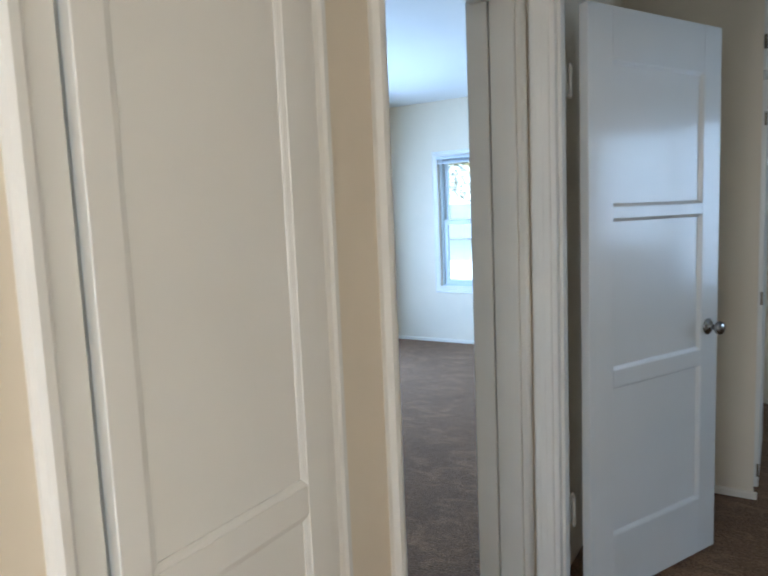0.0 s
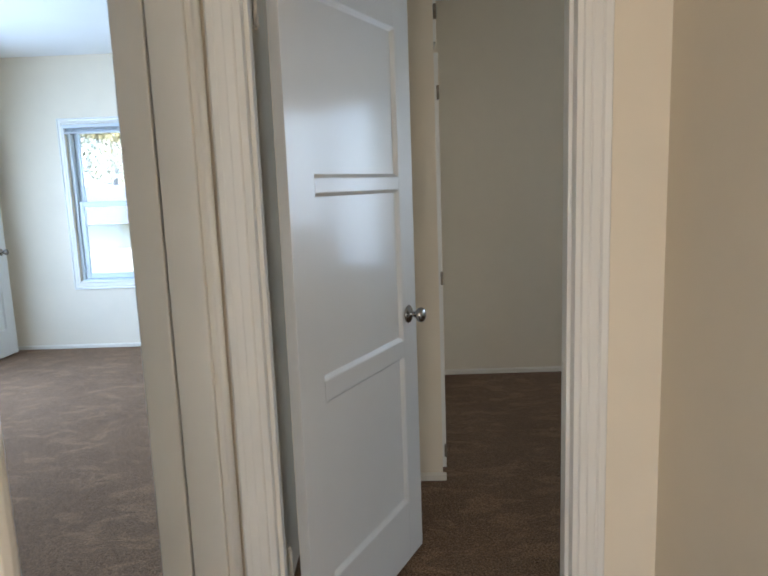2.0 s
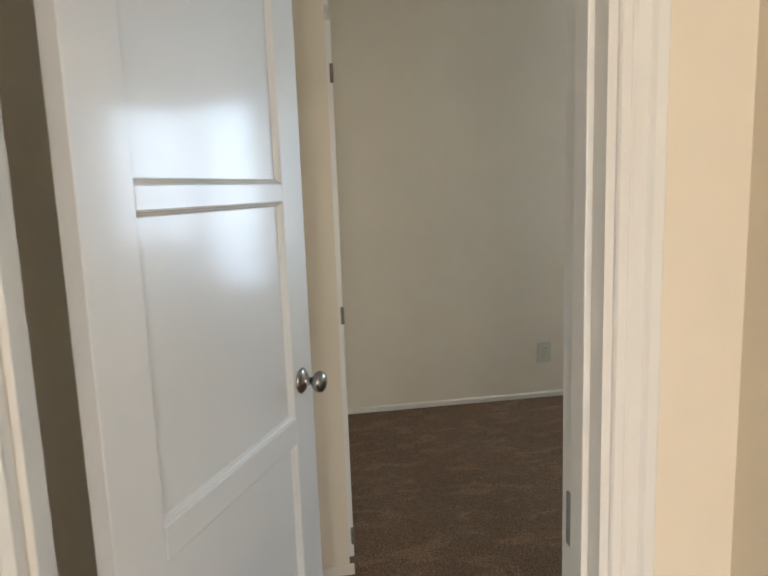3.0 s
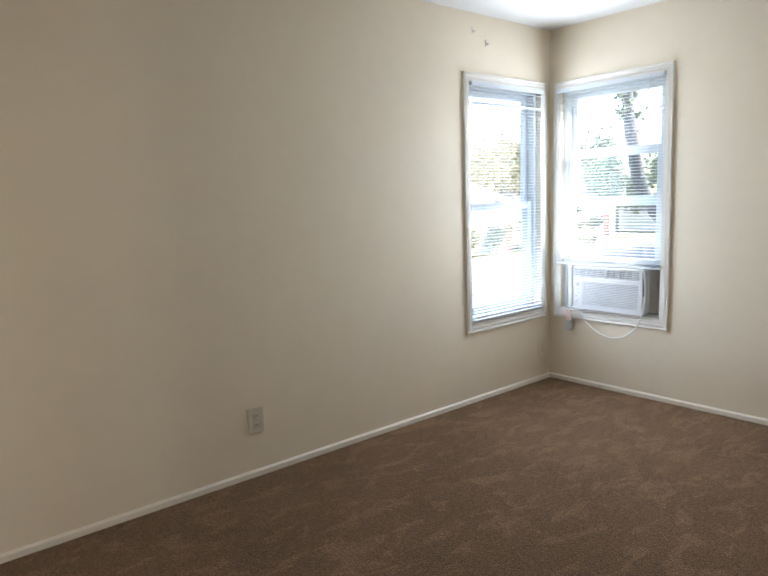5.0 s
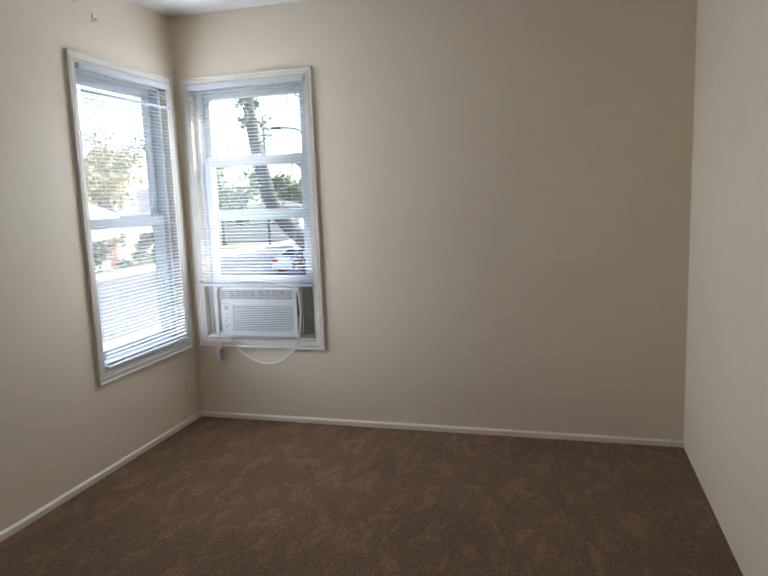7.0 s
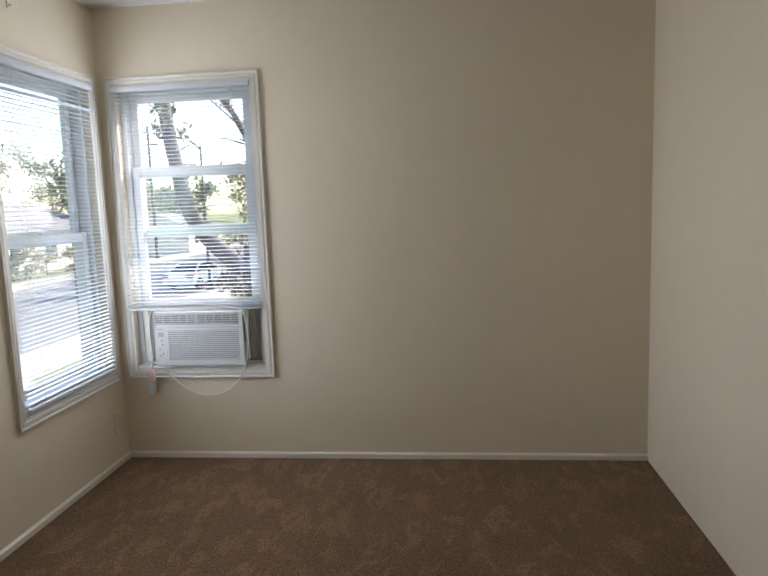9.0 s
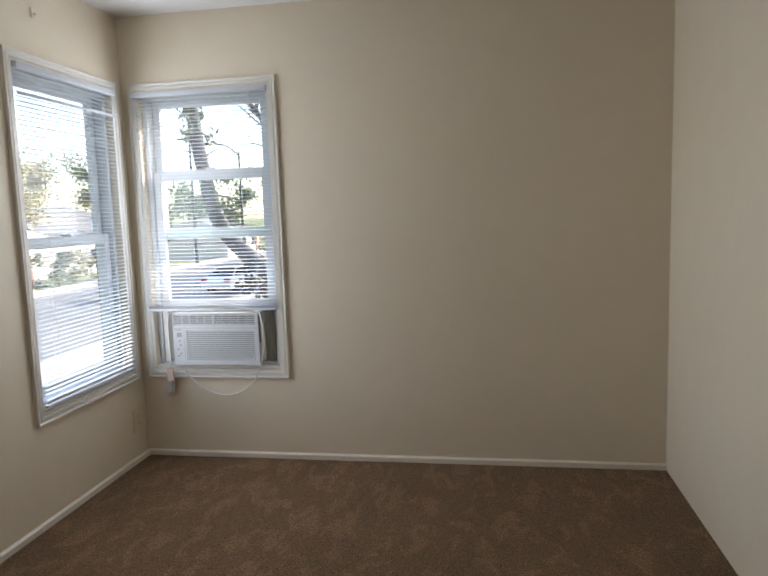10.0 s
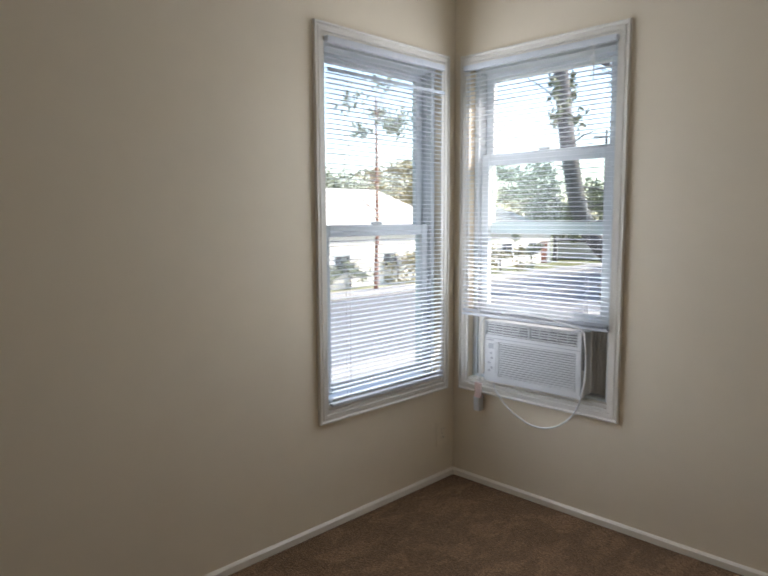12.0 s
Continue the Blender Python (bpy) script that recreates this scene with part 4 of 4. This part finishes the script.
def house(x, y, w, d, h, roof_h, turn, label, wins=3, roofing=ROOFING):
    o = empty("house", label, "house", m=pose(x, y, GRD, 0, 0, turn))
    part("walls", boxes(((-w / 2, -d / 2, 0), (w / 2, d / 2, h))), STUCCO, o)
    bm = bmesh.new()
    e = 0.5
    p = [bm.verts.new(c) for c in ((-w / 2 - e, -d / 2 - e, h), (w / 2 + e, -d / 2 - e, h), (w / 2 + e, d / 2 + e, h), (-w / 2 - e, d / 2 + e, h), (-w / 2 + d * 0.35, 0, h + roof_h), (w / 2 - d * 0.35, 0, h + roof_h))]
    for f in ((0, 1, 5, 4), (1, 2, 5), (2, 3, 4, 5), (3, 0, 4), (3, 2, 1, 0)):
        bm.faces.new([p[i] for i in f])
    part("roof", bm, roofing, o)
    for i in range(wins):
        cx = -w / 2 + (i + 0.7) * w / (wins + 0.4)
        for s in (-1, 1):
            y0 = s * d / 2
            wd = part("window", boxes(((cx - 0.75, y0 - 0.05, 0.9), (cx + 0.75, y0 + 0.05, 2.1)), bevel=0.02), WINDOW_WHITE, o)
            part("pane", boxes(((cx - 0.66, y0 - 0.07, 0.99), (cx - 0.03, y0 + 0.07, 2.01)), ((cx + 0.03, y0 - 0.07, 0.99), (cx + 0.66, y0 + 0.07, 2.01))), PANE_DARK, wd)
    part("front_door", boxes(((w / 2 - 1.5, -d / 2 - 0.04, 0.05), (w / 2 - 0.6, -d / 2 + 0.04, 2.1)), bevel=0.01), WOOD_POLE, o)
    return o


house(-33, 28, 15, 10, 3.4, 3.1, 92, "single-storey white stucco house with pale hip roof", roofing=PALE_ROOFING)
house(-36, 47, 13, 10, 3.2, 2.6, 84, "single-storey white stucco house with grey hip roof")
house(-30, 66, 12, 9, 2.7, 1.6, 95, "single-storey white stucco house with grey hip roof")
house(-36, 11, 13, 9, 2.7, 1.6, 90, "single-storey white stucco house with grey hip roof")
house(-16, -13, 12, 9, 3.6, 1.0, 90, "white stucco neighbour house with low grey roof")


def sedan(m, label):
    c = empty("car", label, "car", m=m)
    # side outline (along, height), heading +y
    low = [(-2.25, 0.32), (-2.30, 0.62), (-2.22, 0.92), (-1.55, 1.02), (1.0, 0.98), (1.9, 0.82), (2.25, 0.62), (2.28, 0.34)]
    bm = bmesh.new()
    sec = []
    for x, inset in ((-0.86, 0.05), (-0.90, 0.0), (0.90, 0.0), (0.86, 0.05)):
        sec.append([bm.verts.new((x, y * (1 - inset * 0.25), z - (inset if z > 0.6 else 0))) for y, z in low])
    for a, b in zip(sec, sec[1:]):
        for i in range(len(low)):
            bm.faces.new((a[i], a[(i + 1) % len(low)], b[(i + 1) % len(low)], b[i]))
    bm.faces.new(sec[0])
    bm.faces.new(sec[-1][::-1])
    bmesh.ops.bevel(bm, geom=list(bm.edges), offset=0.05, segments=2, affect="EDGES")
    part("body", bm, CAR_WHITE, c)
    cab = [(-1.75, 1.0), (-0.95, 1.40), (-0.1, 1.45), (0.45, 1.38), (1.25, 0.96)]
    for nm, mt, w0, w1, grow in (("cabin_glass", CAR_GLASS, 0.80, 0.62, 0.0), ("roof", CAR_WHITE, 0.0, 0.60, 0.012)):
        bm = bmesh.new()
        rows = []
        pts = cab if nm == "cabin_glass" else cab[1:4]
        for y, z in pts:
            w = w0 + (w1 - w0) * min(1, (z - 0.96) / 0.45) if nm == "cabin_glass" else w1
            rows.append([bm.verts.new((s * w, y, z + grow)) for s in (-1, 1)])
        for a, b in zip(rows, rows[1:]):
            bm.faces.new((a[0], a[1], b[1], b[0]))
        if nm == "cabin_glass":
            bm.faces.new([r[0] for r in rows])
            bm.faces.new([r[1] for r in rows][::-1])
        else:
            dn = [[bm.verts.new(v.co - Vector((0, 0, 0.03))) for v in r] for r in rows]
            for a, b in zip(dn, dn[1:]):
                bm.faces.new((a[0], b[0], b[1], a[1]))
            for s in (0, 1):
                for i in range(len(rows) - 1):
                    bm.faces.new((rows[i][s], rows[i + 1][s], dn[i + 1][s], dn[i][s]))
        part(nm, bm, mt, c)
    for s in (-1, 1):
        part("pillar", tube([(s * 0.80, -1.7, 1.0), (s * 0.63, -0.95, 1.40), (s * 0.61, 0.45, 1.39), (s * 0.80, 1.25, 0.97)], 0.035, 6), CAR_WHITE, c)
        part("tail_light", boxes(((s * 0.72 - 0.18, -2.33, 0.72), (s * 0.72 + 0.18, -2.12, 0.90)), bevel=0.03), RED, c, "red tail light")
        for y in (-1.4, 1.4):
            wl = part("wheel", lathe([(0.20, -0.11), (0.31, -0.11), (0.33, -0.07), (0.33, 0.07), (0.31, 0.11), (0.20, 0.11)], 20), TYRE, c)
            wl.matrix_basis = Matrix.Translation((s * 0.80, y, 0.33)) @ pose(0, 0, 0, 0, 90, 0)
            rim = part("rim", lathe([(0.05, -0.115), (0.19, -0.115), (0.20, 0.0), (0.19, 0.115), (0.05, 0.115)], 14), METAL, wl)
    part("number_plate", boxes(((-0.2, -2.33, 0.55), (0.2, -2.29, 0.67))), WINDOW_WHITE, c)
    return c


sedan(pose(-12.9, 32.6, GRD + 0.02, 0, 0, -6), "white parked sedan with red tail lights")
lamp = empty("street_lamp", "dark slim street lamp post on the sidewalk", "street lamp", m=pose(-10.9, 29.3, GRD + 0.15))
part("post", tube([(0, 0, 0), (0, 0, 0.5), (0, 0, 7.6)], [0.11, 0.075, 0.055], 10), POLE, lamp)
part("base", lathe([(0.22, 0), (0.22, 0.1), (0.14, 0.35), (0.1, 0.45)], 12), POLE, lamp)
part("arm", tube(smooth_path([(0, 0, 7.4), (-0.7, 0, 7.95), (-1.7, 0, 8.1)]), 0.04, 8), POLE, lamp)
part("lamp_head", boxes(((-2.2, -0.13, 8.02), (-1.6, 0.13, 8.15)), bevel=0.04), POLE, lamp)
pole = empty("utility_pole", "tall thin wooden utility pole with a crossarm", "utility pole", m=pose(-24.9, 52.8, GRD + 0.15, 0, 0, 26))
part("post", tube([(0, 0, 0), (0, 0, 6.0), (0, 0, 12.0)], [0.16, 0.14, 0.11], 10), BARK, pole)
for z, w in ((11.4, 1.1), (10.3, 0.8)):
    arm = part("crossarm", boxes(((-w, -0.06, z - 0.06), (w, 0.06, z + 0.06)), bevel=0.01), BARK, pole)
    for x in (-w + 0.1, w - 0.1):
        part("insulator", lathe([(0.03, 0), (0.05, 0.03), (0.05, 0.09), (0.02, 0.14)], 8), GREY_PLASTIC, arm).matrix_basis = Matrix.Translation((x, 0, z + 0.06))
